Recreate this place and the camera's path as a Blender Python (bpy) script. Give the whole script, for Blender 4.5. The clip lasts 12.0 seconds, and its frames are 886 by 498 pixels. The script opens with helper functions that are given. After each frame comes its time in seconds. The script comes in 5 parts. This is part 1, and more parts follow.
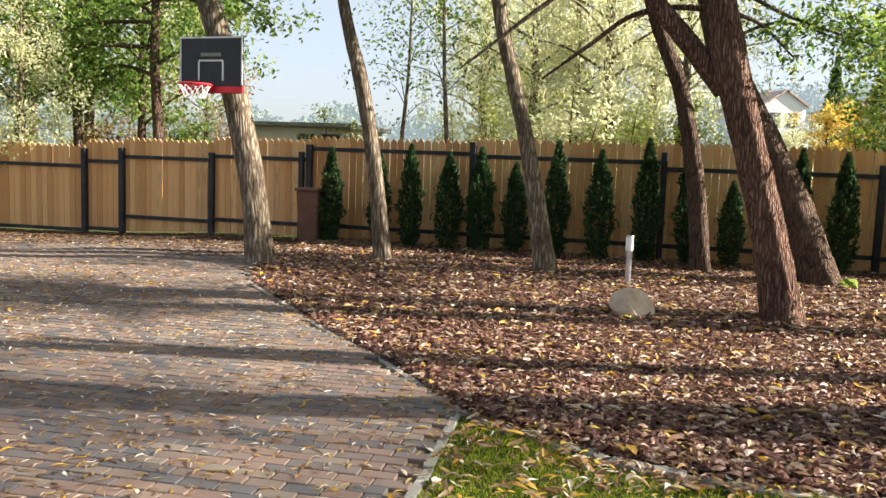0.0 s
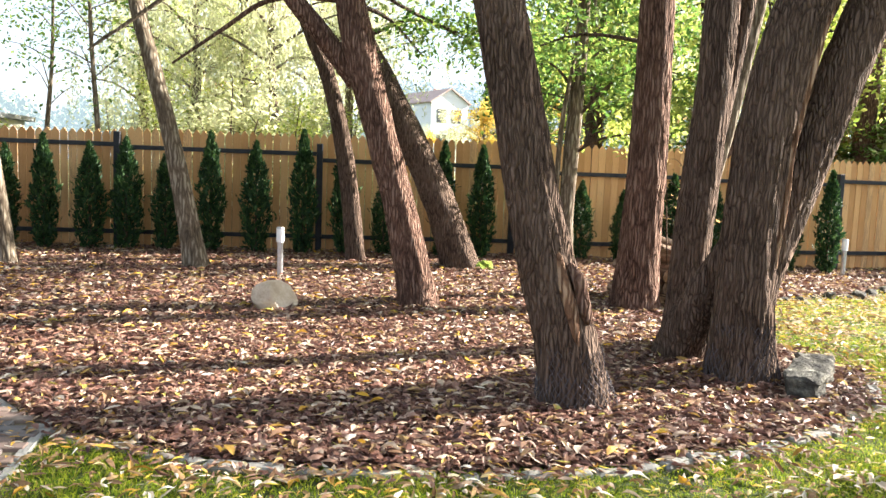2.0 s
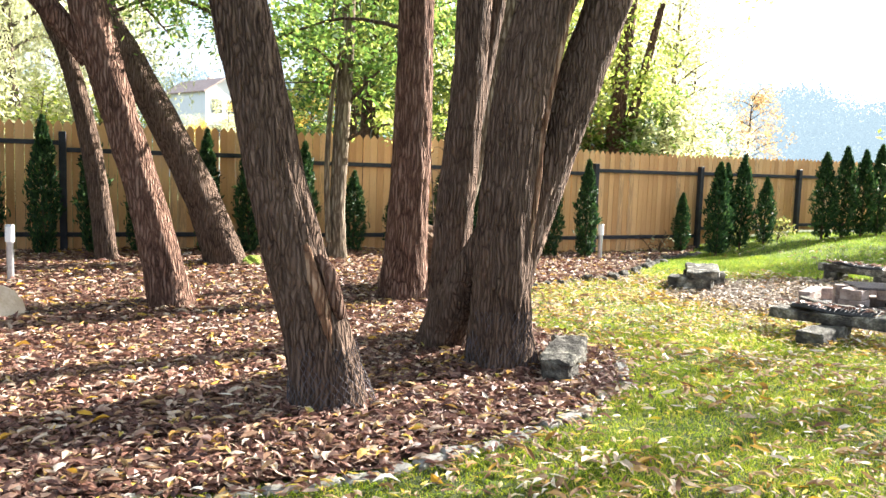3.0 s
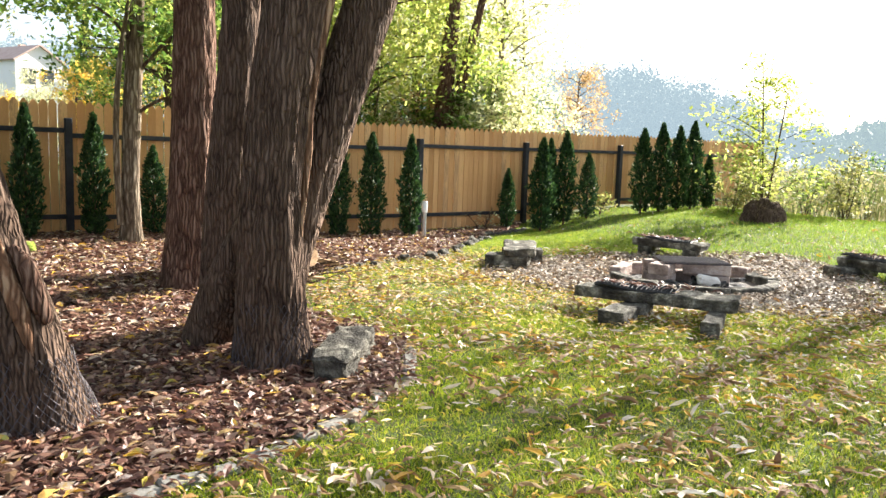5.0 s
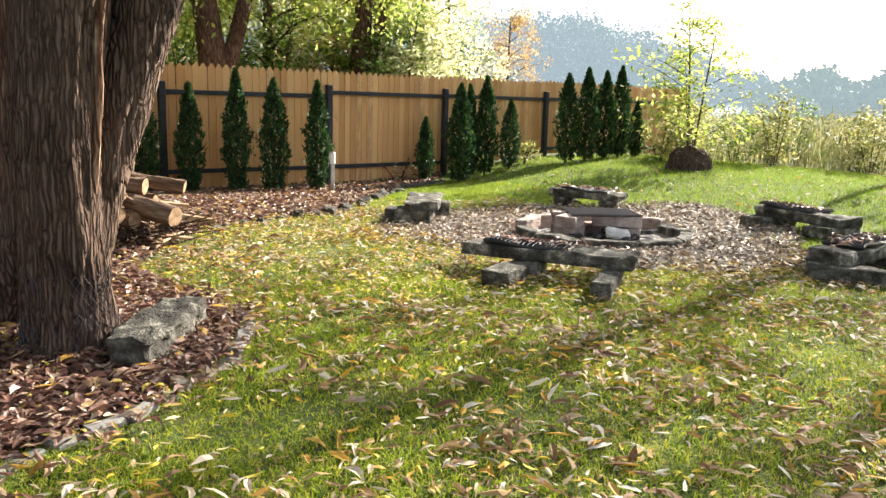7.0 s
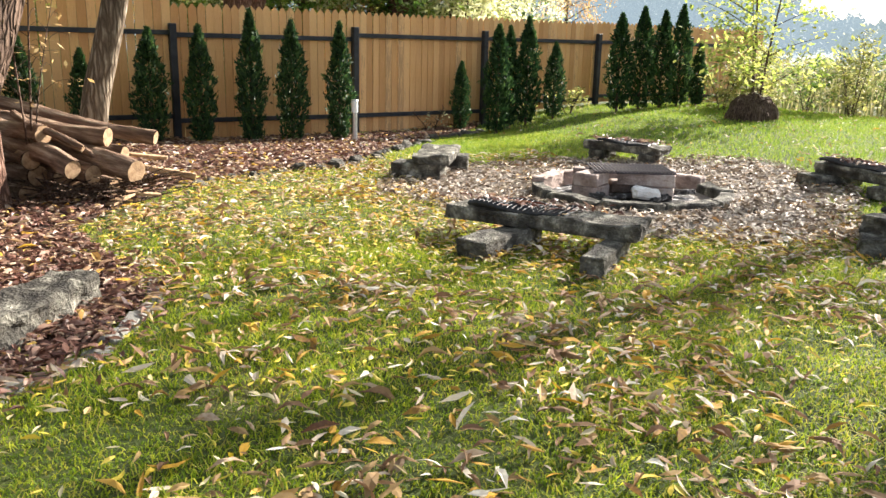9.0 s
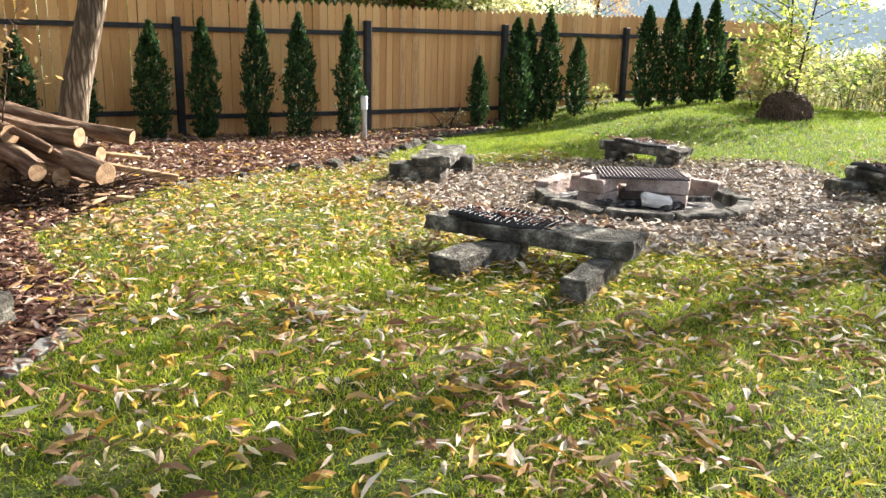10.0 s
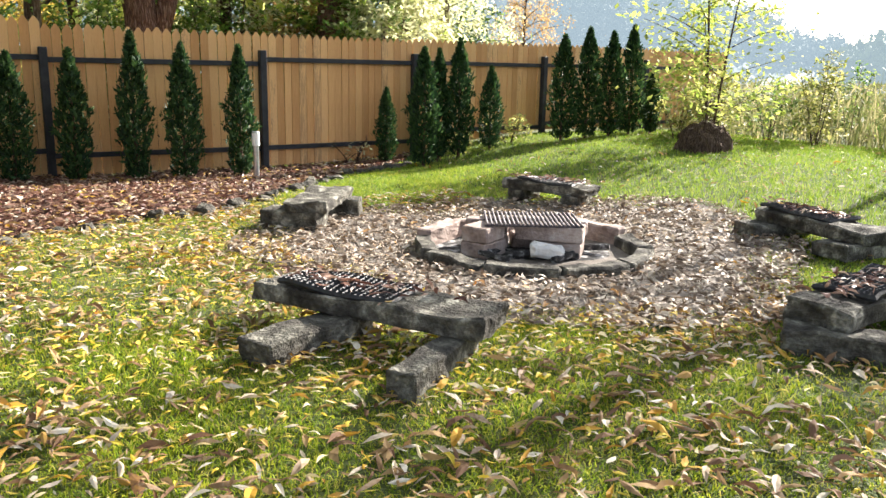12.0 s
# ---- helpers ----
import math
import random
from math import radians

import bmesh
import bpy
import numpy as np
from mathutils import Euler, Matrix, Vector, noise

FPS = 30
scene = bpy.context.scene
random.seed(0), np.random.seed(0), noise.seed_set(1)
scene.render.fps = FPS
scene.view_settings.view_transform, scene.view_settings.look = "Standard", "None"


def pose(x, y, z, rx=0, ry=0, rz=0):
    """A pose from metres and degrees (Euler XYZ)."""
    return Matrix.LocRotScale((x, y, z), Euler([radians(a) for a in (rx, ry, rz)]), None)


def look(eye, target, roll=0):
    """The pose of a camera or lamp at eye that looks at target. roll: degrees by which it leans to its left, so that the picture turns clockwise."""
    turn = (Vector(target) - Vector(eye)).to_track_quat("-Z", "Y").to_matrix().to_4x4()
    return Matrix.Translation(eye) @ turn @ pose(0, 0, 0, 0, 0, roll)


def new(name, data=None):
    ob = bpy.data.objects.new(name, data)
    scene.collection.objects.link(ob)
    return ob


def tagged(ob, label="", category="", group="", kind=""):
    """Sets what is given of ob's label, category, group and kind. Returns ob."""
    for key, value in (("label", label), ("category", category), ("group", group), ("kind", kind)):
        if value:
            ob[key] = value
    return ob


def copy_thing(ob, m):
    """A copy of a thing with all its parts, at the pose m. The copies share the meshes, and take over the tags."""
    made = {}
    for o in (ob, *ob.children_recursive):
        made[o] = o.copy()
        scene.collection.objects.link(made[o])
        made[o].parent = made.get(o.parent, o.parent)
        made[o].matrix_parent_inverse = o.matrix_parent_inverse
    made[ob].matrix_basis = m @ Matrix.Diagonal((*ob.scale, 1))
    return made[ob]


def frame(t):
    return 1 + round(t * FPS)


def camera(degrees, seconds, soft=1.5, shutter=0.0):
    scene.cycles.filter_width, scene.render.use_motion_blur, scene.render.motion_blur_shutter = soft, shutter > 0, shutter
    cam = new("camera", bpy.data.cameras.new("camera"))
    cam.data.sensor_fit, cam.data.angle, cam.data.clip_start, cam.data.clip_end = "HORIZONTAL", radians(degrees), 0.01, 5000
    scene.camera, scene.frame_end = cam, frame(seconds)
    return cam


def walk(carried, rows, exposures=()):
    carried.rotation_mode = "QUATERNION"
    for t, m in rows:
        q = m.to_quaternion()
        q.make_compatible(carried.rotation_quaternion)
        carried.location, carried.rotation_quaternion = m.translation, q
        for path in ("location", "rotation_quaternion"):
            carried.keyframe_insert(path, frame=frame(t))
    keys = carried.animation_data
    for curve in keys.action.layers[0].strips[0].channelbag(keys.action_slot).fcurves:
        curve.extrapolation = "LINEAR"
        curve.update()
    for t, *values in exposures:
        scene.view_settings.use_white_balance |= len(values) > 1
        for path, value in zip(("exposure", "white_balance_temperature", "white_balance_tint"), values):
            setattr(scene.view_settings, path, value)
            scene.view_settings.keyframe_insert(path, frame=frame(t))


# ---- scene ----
cam = camera(57.1, 12.0)
PATH = [
    (0, (-0.336, -0.875, 1.654), (-0.868, 1.041, 1.441), 2.1),
    (0.5, (-0.21, -0.828, 1.66), (-0.569, 1.128, 1.45), 2.2),
    (1, (-0.075, -0.786, 1.649), (-0.264, 1.194, 1.444), 2.1),
    (1.5, (0.067, -0.724, 1.647), (0.071, 1.266, 1.446), 2.1),
    (2, (0.189, -0.631, 1.634), (0.401, 1.347, 1.433), 2.1),
    (2.5, (0.352, -0.44, 1.596), (0.818, 1.495, 1.397), 2.0),
    (3, (0.517, -0.321, 1.59), (1.233, 1.536, 1.39), 1.9),
    (3.5, (0.721, -0.221, 1.587), (1.574, 1.576, 1.383), 1.9),
    (5.5, (1.577, 0.131, 1.577), (2.653, 1.796, 1.318), 1.9),
    (6, (1.866, 0.182, 1.577), (2.969, 1.827, 1.299), 1.8),
    (6.5, (2.109, 0.27, 1.554), (3.228, 1.898, 1.244), 1.7),
    (7, (2.362, 0.386, 1.523), (3.499, 1.992, 1.166), 1.6),
    (7.5, (2.651, 0.473, 1.518), (3.776, 2.076, 1.114), 1.5),
    (9.5, (3.913, 0.929, 1.463), (4.829, 2.637, 0.968), 1.4),
    (10, (4.245, 1.066, 1.498), (5.132, 2.788, 0.998), 1.4),
    (10.5, (4.552, 1.19, 1.532), (5.456, 2.904, 1.036), 1.3),
    (11, (4.856, 1.301, 1.544), (5.772, 3.012, 1.062), 1.3),
    (11.5, (5.093, 1.435, 1.567), (6.03, 3.141, 1.103), 1.3),
    (12, (5.334, 1.57, 1.566), (6.333, 3.247, 1.13), 1.2),
]
walk(cam, [(t, look(eye, target, roll)) for t, eye, target, roll in PATH],
     [(0, 1.88, 6450, 11), (1, 2.15, 6350, 11), (2, 2.62, 6200, 10), (2.5, 2.75, 6100, 10), (3.5, 2.55, 6150, 10), (5.5, 2.22, 6350, 10), (7.5, 2.05, 6450, 11), (9.5, 2.15, 6300, 12), (12, 2.15, 6250, 12)])

# world and sun
SUN_AZ, SUN_EL = radians(13), radians(27)
world = bpy.data.worlds.new("world")
scene.world = world
world.use_nodes = True
wn = world.node_tree.nodes
sky = wn.new("ShaderNodeTexSky")
sky.sky_type = "NISHITA"
sky.sun_disc = False
sky.sun_elevation = SUN_EL
sky.sun_rotation = math.pi / 2 - SUN_AZ
sky.dust_density = 2.4
sky.air_density = 0.75
wn["Background"].inputs["Strength"].default_value = 0.032
world.node_tree.links.new(sky.outputs[0], wn["Background"].inputs["Color"])
haze = wn.new("ShaderNodeBackground")
haze.inputs["Color"].default_value, haze.inputs["Strength"].default_value = (0.92, 0.97, 1.0, 1), 0.15
both = wn.new("ShaderNodeAddShader")
world.node_tree.links.new(wn["Background"].outputs[0], both.inputs[0])
world.node_tree.links.new(haze.outputs[0], both.inputs[1])
world.node_tree.links.new(both.outputs[0], wn["World Output"].inputs["Surface"])
sun = new("sun", bpy.data.lights.new("sun", "SUN"))
sun.data.energy, sun.data.angle, sun.data.color = 5.0, radians(0.6), (1.0, 0.92, 0.80)
sun_way = Vector((math.cos(SUN_EL) * math.cos(SUN_AZ), math.cos(SUN_EL) * math.sin(SUN_AZ), math.sin(SUN_EL)))
sun.matrix_world = look(sun_way * 60, (0, 0, 0))


# ---- materials ----
def material(name, ramp, rough=0.8, scale=6.0, stretch=(1, 1, 1), bump=0.3, fine=60.0, metal=0.0, per="noise", leafy=0.0,
             detail=5.0, spread=0.25, spec=0.3, bump_scale=None, dist=0.02):
    """A node material: colours of ramp chosen by noise, by island or by object, with a second finer noise, bump and translucency."""
    m = bpy.data.materials.new(name)
    m.use_nodes = True
    t = m.node_tree
    n, k = t.nodes, t.links
    b = n["Principled BSDF"]
    b.inputs["Roughness"].default_value = rough
    b.inputs["Metallic"].default_value = metal
    b.inputs["Specular IOR Level"].default_value = spec
    co = n.new("ShaderNodeTexCoord")
    mp = n.new("ShaderNodeMapping")
    mp.inputs["Scale"].default_value = stretch
    k.new(co.outputs["Object"], mp.inputs["Vector"])
    big = n.new("ShaderNodeTexNoise")
    big.inputs["Scale"].default_value, big.inputs["Detail"].default_value = scale, detail
    k.new(mp.outputs[0], big.inputs["Vector"])
    small = n.new("ShaderNodeTexNoise")
    small.inputs["Scale"].default_value, small.inputs["Detail"].default_value = fine, 4
    k.new(mp.outputs[0], small.inputs["Vector"])
    add = n.new("ShaderNodeMath")
    add.operation = "ADD"
    if per == "noise":
        k.new(big.outputs["Fac"], add.inputs[0])
    else:
        src = n.new("ShaderNodeNewGeometry" if per == "island" else "ShaderNodeObjectInfo")
        mix = n.new("ShaderNodeMath")
        mix.operation = "MULTIPLY_ADD"
        k.new(big.outputs["Fac"], mix.inputs[0])
        mix.inputs[1].default_value = spread
        k.new(src.outputs["Random Per Island" if per == "island" else "Random"], mix.inputs[2])
        k.new(mix.outputs[0], add.inputs[0])
    sub = n.new("ShaderNodeMath")
    sub.operation = "MULTIPLY_ADD"
    k.new(small.outputs["Fac"], sub.inputs[0])
    sub.inputs[1].default_value, sub.inputs[2].default_value = spread, -spread * (0.5 if per == "noise" else 1.0)
    k.new(sub.outputs[0], add.inputs[1])
    cr = n.new("ShaderNodeValToRGB")
    e = cr.color_ramp.elements
    while len(e) < len(ramp):
        e.new(0.5)
    for i, (pos, col) in enumerate(ramp):
        e[i].position, e[i].color = pos, (*col, 1)
    k.new(add.outputs[0], cr.inputs["Fac"])
    k.new(cr.outputs["Color"], b.inputs["Base Color"])
    if bump:
        bp = n.new("ShaderNodeBump")
        bp.inputs["Strength"].default_value, bp.inputs["Distance"].default_value = bump, dist
        if bump_scale:
            bn = n.new("ShaderNodeTexNoise")
            bn.inputs["Scale"].default_value, bn.inputs["Detail"].default_value = bump_scale, 6
            k.new(mp.outputs[0], bn.inputs["Vector"])
            k.new(bn.outputs["Fac"], bp.inputs["Height"])
        else:
            k.new(small.outputs["Fac"], bp.inputs["Height"])
        k.new(bp.outputs[0], b.inputs["Normal"])
    if leafy:
        tr = n.new("ShaderNodeBsdfTranslucent")
        mx = n.new("ShaderNodeMixShader")
        mx.inputs["Fac"].default_value = leafy
        k.new(cr.outputs["Color"], tr.inputs["Color"])
        k.new(b.outputs[0], mx.inputs[1])
        k.new(tr.outputs[0], mx.inputs[2])
        k.new(mx.outputs[0], n["Material Output"].inputs["Surface"])
    return m


M = {}
M["soil"] = material("soil", [(0.3, (0.08, 0.065, 0.04)), (0.7, (0.17, 0.14, 0.085))], 0.95, 3, fine=40, bump=0.6)
M["lawn"] = material("lawn", [(0.3, (0.03, 0.035, 0.010)), (0.5, (0.055, 0.075, 0.014)), (0.7, (0.10, 0.095, 0.03))], 0.95, 1.6, fine=50, bump=0.8)
M["mulch"] = material("mulch", [(0.3, (0.03, 0.016, 0.012)), (0.55, (0.085, 0.048, 0.034)), (0.75, (0.16, 0.10, 0.07))], 0.9, 4, fine=70, bump=1.0)
M["gravel"] = material("gravel", [(0.3, (0.12, 0.10, 0.08)), (0.6, (0.22, 0.19, 0.16)), (0.8, (0.32, 0.28, 0.23))], 0.9, 3, fine=60, bump=1.0)
M["blade"] = material("blade", [(0.0, (0.07, 0.13, 0.008)), (0.4, (0.22, 0.32, 0.016)), (0.8, (0.44, 0.47, 0.03)), (1.0, (0.48, 0.40, 0.10))], 0.6, 2.5, bump=0, per="island", leafy=0.5, spread=0.5)
M["long_grass"] = material("long_grass", [(0.0, (0.10, 0.19, 0.015)), (0.6, (0.23, 0.34, 0.03)), (1.0, (0.40, 0.44, 0.08))], 0.5, 2, bump=0, per="island", leafy=0.4, spread=0.5)
M["litter"] = material("litter", [(0.0, (0.05, 0.022, 0.017)), (0.3, (0.13, 0.06, 0.045)), (0.6, (0.23, 0.115, 0.08)), (0.84, (0.37, 0.235, 0.165)), (0.95, (0.62, 0.50, 0.38)), (0.98, (0.60, 0.36, 0.06)), (1.0, (0.45, 0.42, 0.10))], 0.45, 8, bump=0, per="island", leafy=0.22, spread=0.12)
M["willow_leaf"] = material("willow_leaf", [(0.0, (0.74, 0.66, 0.52)), (0.14, (0.34, 0.22, 0.12)), (0.28, (0.58, 0.33, 0.03)), (0.4, (0.12, 0.055, 0.03)), (0.55, (0.40, 0.27, 0.11)), (0.7, (0.17, 0.09, 0.05)), (0.85, (0.27, 0.16, 0.08)), (1.0, (0.82, 0.76, 0.64))], 0.75, 8, bump=0, per="island", leafy=0.2, spread=0.1)

M["yellow_leaf"] = material("yellow_leaf", [(0.0, (0.56, 0.40, 0.03)), (0.35, (0.64, 0.52, 0.07)), (0.55, (0.30, 0.20, 0.07)), (0.75, (0.62, 0.50, 0.24)), (1.0, (0.70, 0.62, 0.42))], 0.7, 8, bump=0, per="island", leafy=0.25, spread=0.1)


def bark_material(name, dark, mid, light, scale=36.0, stretch=0.10, depth=0.05):
    """Furrowed bark: long plates with dark cracks between them."""
    m = bpy.data.materials.new(name)
    m.use_nodes = True
    n, k = m.node_tree.nodes, m.node_tree.links
    b = n["Principled BSDF"]
    b.inputs["Roughness"].default_value = 0.95
    b.inputs["Specular IOR Level"].default_value = 0.15
    co = n.new("ShaderNodeTexCoord")
    warp = n.new("ShaderNodeTexNoise")
    warp.inputs["Scale"].default_value, warp.inputs["Detail"].default_value = 5.0, 3
    k.new(co.outputs["Object"], warp.inputs["Vector"])
    off = n.new("ShaderNodeVectorMath")
    off.operation = "MULTIPLY_ADD"
    off.inputs[1].default_value = (0.06, 0.06, 0.3)
    k.new(warp.outputs["Color"], off.inputs[0])
    k.new(co.outputs["Object"], off.inputs[2])
    mp = n.new("ShaderNodeMapping")
    mp.inputs["Scale"].default_value = (1, 1, stretch)
    k.new(off.outputs[0], mp.inputs["Vector"])
    vo = n.new("ShaderNodeTexVoronoi")
    vo.feature = "DISTANCE_TO_EDGE"
    vo.inputs["Scale"].default_value = scale
    k.new(mp.outputs[0], vo.inputs["Vector"])
    grain = n.new("ShaderNodeTexNoise")
    grain.inputs["Scale"].default_value, grain.inputs["Detail"].default_value = 40.0, 8
    k.new(mp.outputs[0], grain.inputs["Vector"])
    patch = n.new("ShaderNodeTexNoise")
    patch.inputs["Scale"].default_value, patch.inputs["Detail"].default_value = 2.2, 3
    k.new(co.outputs["Object"], patch.inputs["Vector"])
    plate = n.new("ShaderNodeMapRange")
    plate.inputs["From Max"].default_value = 0.30
    k.new(vo.outputs["Distance"], plate.inputs["Value"])
    s1 = n.new("ShaderNodeMath")
    s1.operation = "MULTIPLY_ADD"
    s1.inputs[1].default_value = 0.48
    k.new(plate.outputs[0], s1.inputs[0])
    s2 = n.new("ShaderNodeMath")
    s2.operation = "MULTIPLY_ADD"
    s2.inputs[1].default_value, s2.inputs[2].default_value = 0.6, -0.1
    k.new(grain.outputs["Fac"], s2.inputs[0])
    k.new(s2.outputs[0], s1.inputs[2])
    s3 = n.new("ShaderNodeMath")
    s3.operation = "MULTIPLY_ADD"
    s3.inputs[1].default_value = 0.5
    k.new(patch.outputs["Fac"], s3.inputs[0])
    k.new(s1.outputs[0], s3.inputs[2])
    cr = n.new("ShaderNodeValToRGB")
    e = cr.color_ramp.elements
    e.new(0.5)
    for i, (pos, col) in enumerate(((0.32, dark), (0.7, mid), (1.0, light))):
        e[i].position, e[i].color = pos, (*col, 1)
    k.new(s3.outputs[0], cr.inputs["Fac"])
    k.new(cr.outputs["Color"], b.inputs["Base Color"])
    bp = n.new("ShaderNodeBump")
    bp.inputs["Strength"].default_value, bp.inputs["Distance"].default_value = 1.0, depth
    k.new(s1.outputs[0], bp.inputs["Height"])
    k.new(bp.outputs[0], b.inputs["Normal"])
    return m


M["bark"] = bark_material("bark", (0.020, 0.012, 0.009), (0.128, 0.084, 0.060), (0.17, 0.118, 0.088))
M["bark_red"] = bark_material("bark_red", (0.022, 0.011, 0.008), (0.148, 0.082, 0.057), (0.25, 0.162, 0.12), 32)
M["bark_pale"] = bark_material("bark_pale", (0.05, 0.036, 0.024), (0.15, 0.115, 0.08), (0.31, 0.265, 0.20), 20, 0.12, 0.015)
M["pit_leaf"] = material("pit_leaf", [(0.0, (0.10, 0.07, 0.05)), (0.35, (0.20, 0.145, 0.10)), (0.65, (0.33, 0.26, 0.19)), (0.92, (0.64, 0.56, 0.45)), (1.0, (0.5, 0.26, 0.07))], 0.6, 8, bump=0, per="island", leafy=0.1, spread=0.1)
M["mulch_leaf"] = material("mulch_leaf", [(0.0, (0.035, 0.02, 0.013)), (0.5, (0.10, 0.055, 0.032)), (0.9, (0.20, 0.12, 0.07)), (1.0, (0.3, 0.2, 0.13))], 0.75, 8, bump=0, per="island", leafy=0.1, spread=0.1)
M["moss"] = material("moss", [(0.3, (0.10, 0.14, 0.02)), (0.7, (0.25, 0.33, 0.04))], 0.95, 20, fine=120, bump=0.8)
M["fence_wood"] = material("fence_wood", [(0.0, (0.50, 0.255, 0.098)), (0.45, (0.65, 0.36, 0.15)), (0.9, (0.76, 0.46, 0.21)), (1.0, (0.46, 0.27, 0.13))], 0.75, 7, (6, 6, 0.7), 0.35, 50, per="object", spread=0.75, dist=0.005)
M["fence_paint"] = material("fence_paint", [(0.35, (0.018, 0.019, 0.024)), (0.7, (0.045, 0.045, 0.05))], 0.6, 5, bump=0.2, fine=40)
M["thuja"] = material("thuja", [(0.0, (0.009, 0.026, 0.010)), (0.6, (0.026, 0.066, 0.02)), (1.0, (0.075, 0.135, 0.035))], 0.65, 3, bump=0, per="island", leafy=0.3)
M["stone"] = material("stone", [(0.3, (0.024, 0.021, 0.017)), (0.46, (0.062, 0.056, 0.045)), (0.58, (0.14, 0.131, 0.105)), (0.70, (0.38, 0.36, 0.295))], 0.92, 7, bump=1.0, fine=45, dist=0.025)
M["boulder"] = material("boulder", [(0.3, (0.38, 0.29, 0.20)), (0.5, (0.52, 0.42, 0.31)), (0.75, (0.66, 0.57, 0.46))], 0.9, 4, bump=0.5, fine=35)
M["pit_brick"] = material("pit_brick", [(0.3, (0.17, 0.125, 0.105)), (0.5, (0.33, 0.255, 0.22)), (0.75, (0.50, 0.43, 0.38))], 0.9, 5, bump=0.5, fine=40)
M["ash"] = material("ash", [(0.3, (0.015, 0.015, 0.015)), (0.5, (0.05, 0.047, 0.045)), (0.66, (0.42, 0.41, 0.40))], 0.95, 11, bump=0.9)
M["white_stone"] = material("white_stone", [(0.3, (0.6, 0.58, 0.54)), (0.7, (0.8, 0.78, 0.74))], 0.85, 6, bump=0.4)
M["rubber"] = material("rubber", [(0.3, (0.02, 0.02, 0.021)), (0.7, (0.05, 0.05, 0.052))], 0.55, 20, bump=0.2)
M["iron"] = material("iron", [(0.3, (0.05, 0.046, 0.05)), (0.7, (0.15, 0.13, 0.14))], 0.65, 20, bump=0.2, metal=0.4)
M["steel"] = material("steel", [(0.3, (0.45, 0.45, 0.46)), (0.7, (0.62, 0.62, 0.63))], 0.35, 20, bump=0.05, metal=0.9)
M["opal"] = material("opal", [(0.3, (0.78, 0.78, 0.76)), (0.7, (0.85, 0.85, 0.83))], 0.4, 5, bump=0)
M["log_bark"] = material("log_bark", [(0.3, (0.06, 0.035, 0.022)), (0.5, (0.17, 0.105, 0.068)), (0.62, (0.27, 0.19, 0.13)), (0.78, (0.42, 0.33, 0.235))], 0.9, 7, (3, 3, 0.45), 0.8, 45)
M["log_end"] = material("log_end", [(0.3, (0.17, 0.10, 0.055)), (0.5, (0.32, 0.205, 0.115)), (0.7, (0.46, 0.32, 0.19))], 0.85, 14, bump=0.5)
M["plastic_brown"] = material("plastic_brown", [(0.3, (0.10, 0.045, 0.03)), (0.7, (0.17, 0.08, 0.05))], 0.5, 4, bump=0.05)
M["board_black"] = material("board_black", [(0.3, (0.018, 0.019, 0.022)), (0.7, (0.03, 0.031, 0.035))], 0.4, 6, bump=0.03)
M["paint_white"] = material("paint_white", [(0.3, (0.62, 0.62, 0.62)), (0.7, (0.75, 0.75, 0.75))], 0.5, 6, bump=0.03)
M["paint_red"] = material("paint_red", [(0.3, (0.5, 0.02, 0.03)), (0.7, (0.65, 0.04, 0.05))], 0.45, 6, bump=0.03)
M["net"] = material("net", [(0.3, (0.7, 0.68, 0.62)), (0.7, (0.82, 0.8, 0.75))], 0.8, 6, bump=0)
M["paver"] = material("paver", [(0.0, (0.10, 0.095, 0.095)), (0.3, (0.13, 0.113, 0.106)), (0.45, (0.165, 0.12, 0.098)), (0.75, (0.195, 0.132, 0.104)), (1.0, (0.20, 0.168, 0.132))], 0.85, 9, bump=0.5, fine=60, per="object", spread=0.35, dist=0.004)
M["paver_rest"] = material("paver_rest", [(0.0, (0.10, 0.095, 0.095)), (0.3, (0.13, 0.113, 0.106)), (0.45, (0.165, 0.12, 0.098)), (0.75, (0.195, 0.132, 0.104)), (1.0, (0.20, 0.168, 0.132))], 0.85, 9, bump=0.5, fine=60, per="island", spread=0.35, dist=0.004)
M["kerb"] = material("kerb", [(0.3, (0.17, 0.16, 0.14)), (0.7, (0.31, 0.30, 0.27))], 0.9, 6, bump=0.4, fine=50)
M["plaster_grey"] = material("plaster_grey", [(0.3, (0.62, 0.60, 0.56)), (0.7, (0.74, 0.72, 0.68))], 0.9, 1.5, bump=0.1)
M["roof_grey"] = material("roof_grey", [(0.3, (0.18, 0.18, 0.18)), (0.7, (0.28, 0.28, 0.28))], 0.8, 2, bump=0.1)
M["house_white"] = material("house_white", [(0.3, (0.80, 0.80, 0.80)), (0.7, (0.86, 0.86, 0.86))], 0.8, 1, bump=0.05)
M["roof_red"] = material("roof_red", [(0.3, (0.42, 0.30, 0.26)), (0.7, (0.52, 0.40, 0.35))], 0.8, 3, bump=0.1)
M["dark_glass"] = material("dark_glass", [(0.3, (0.05, 0.055, 0.06)), (0.7, (0.08, 0.085, 0.09))], 0.1, 3, bump=0, spec=0.6)
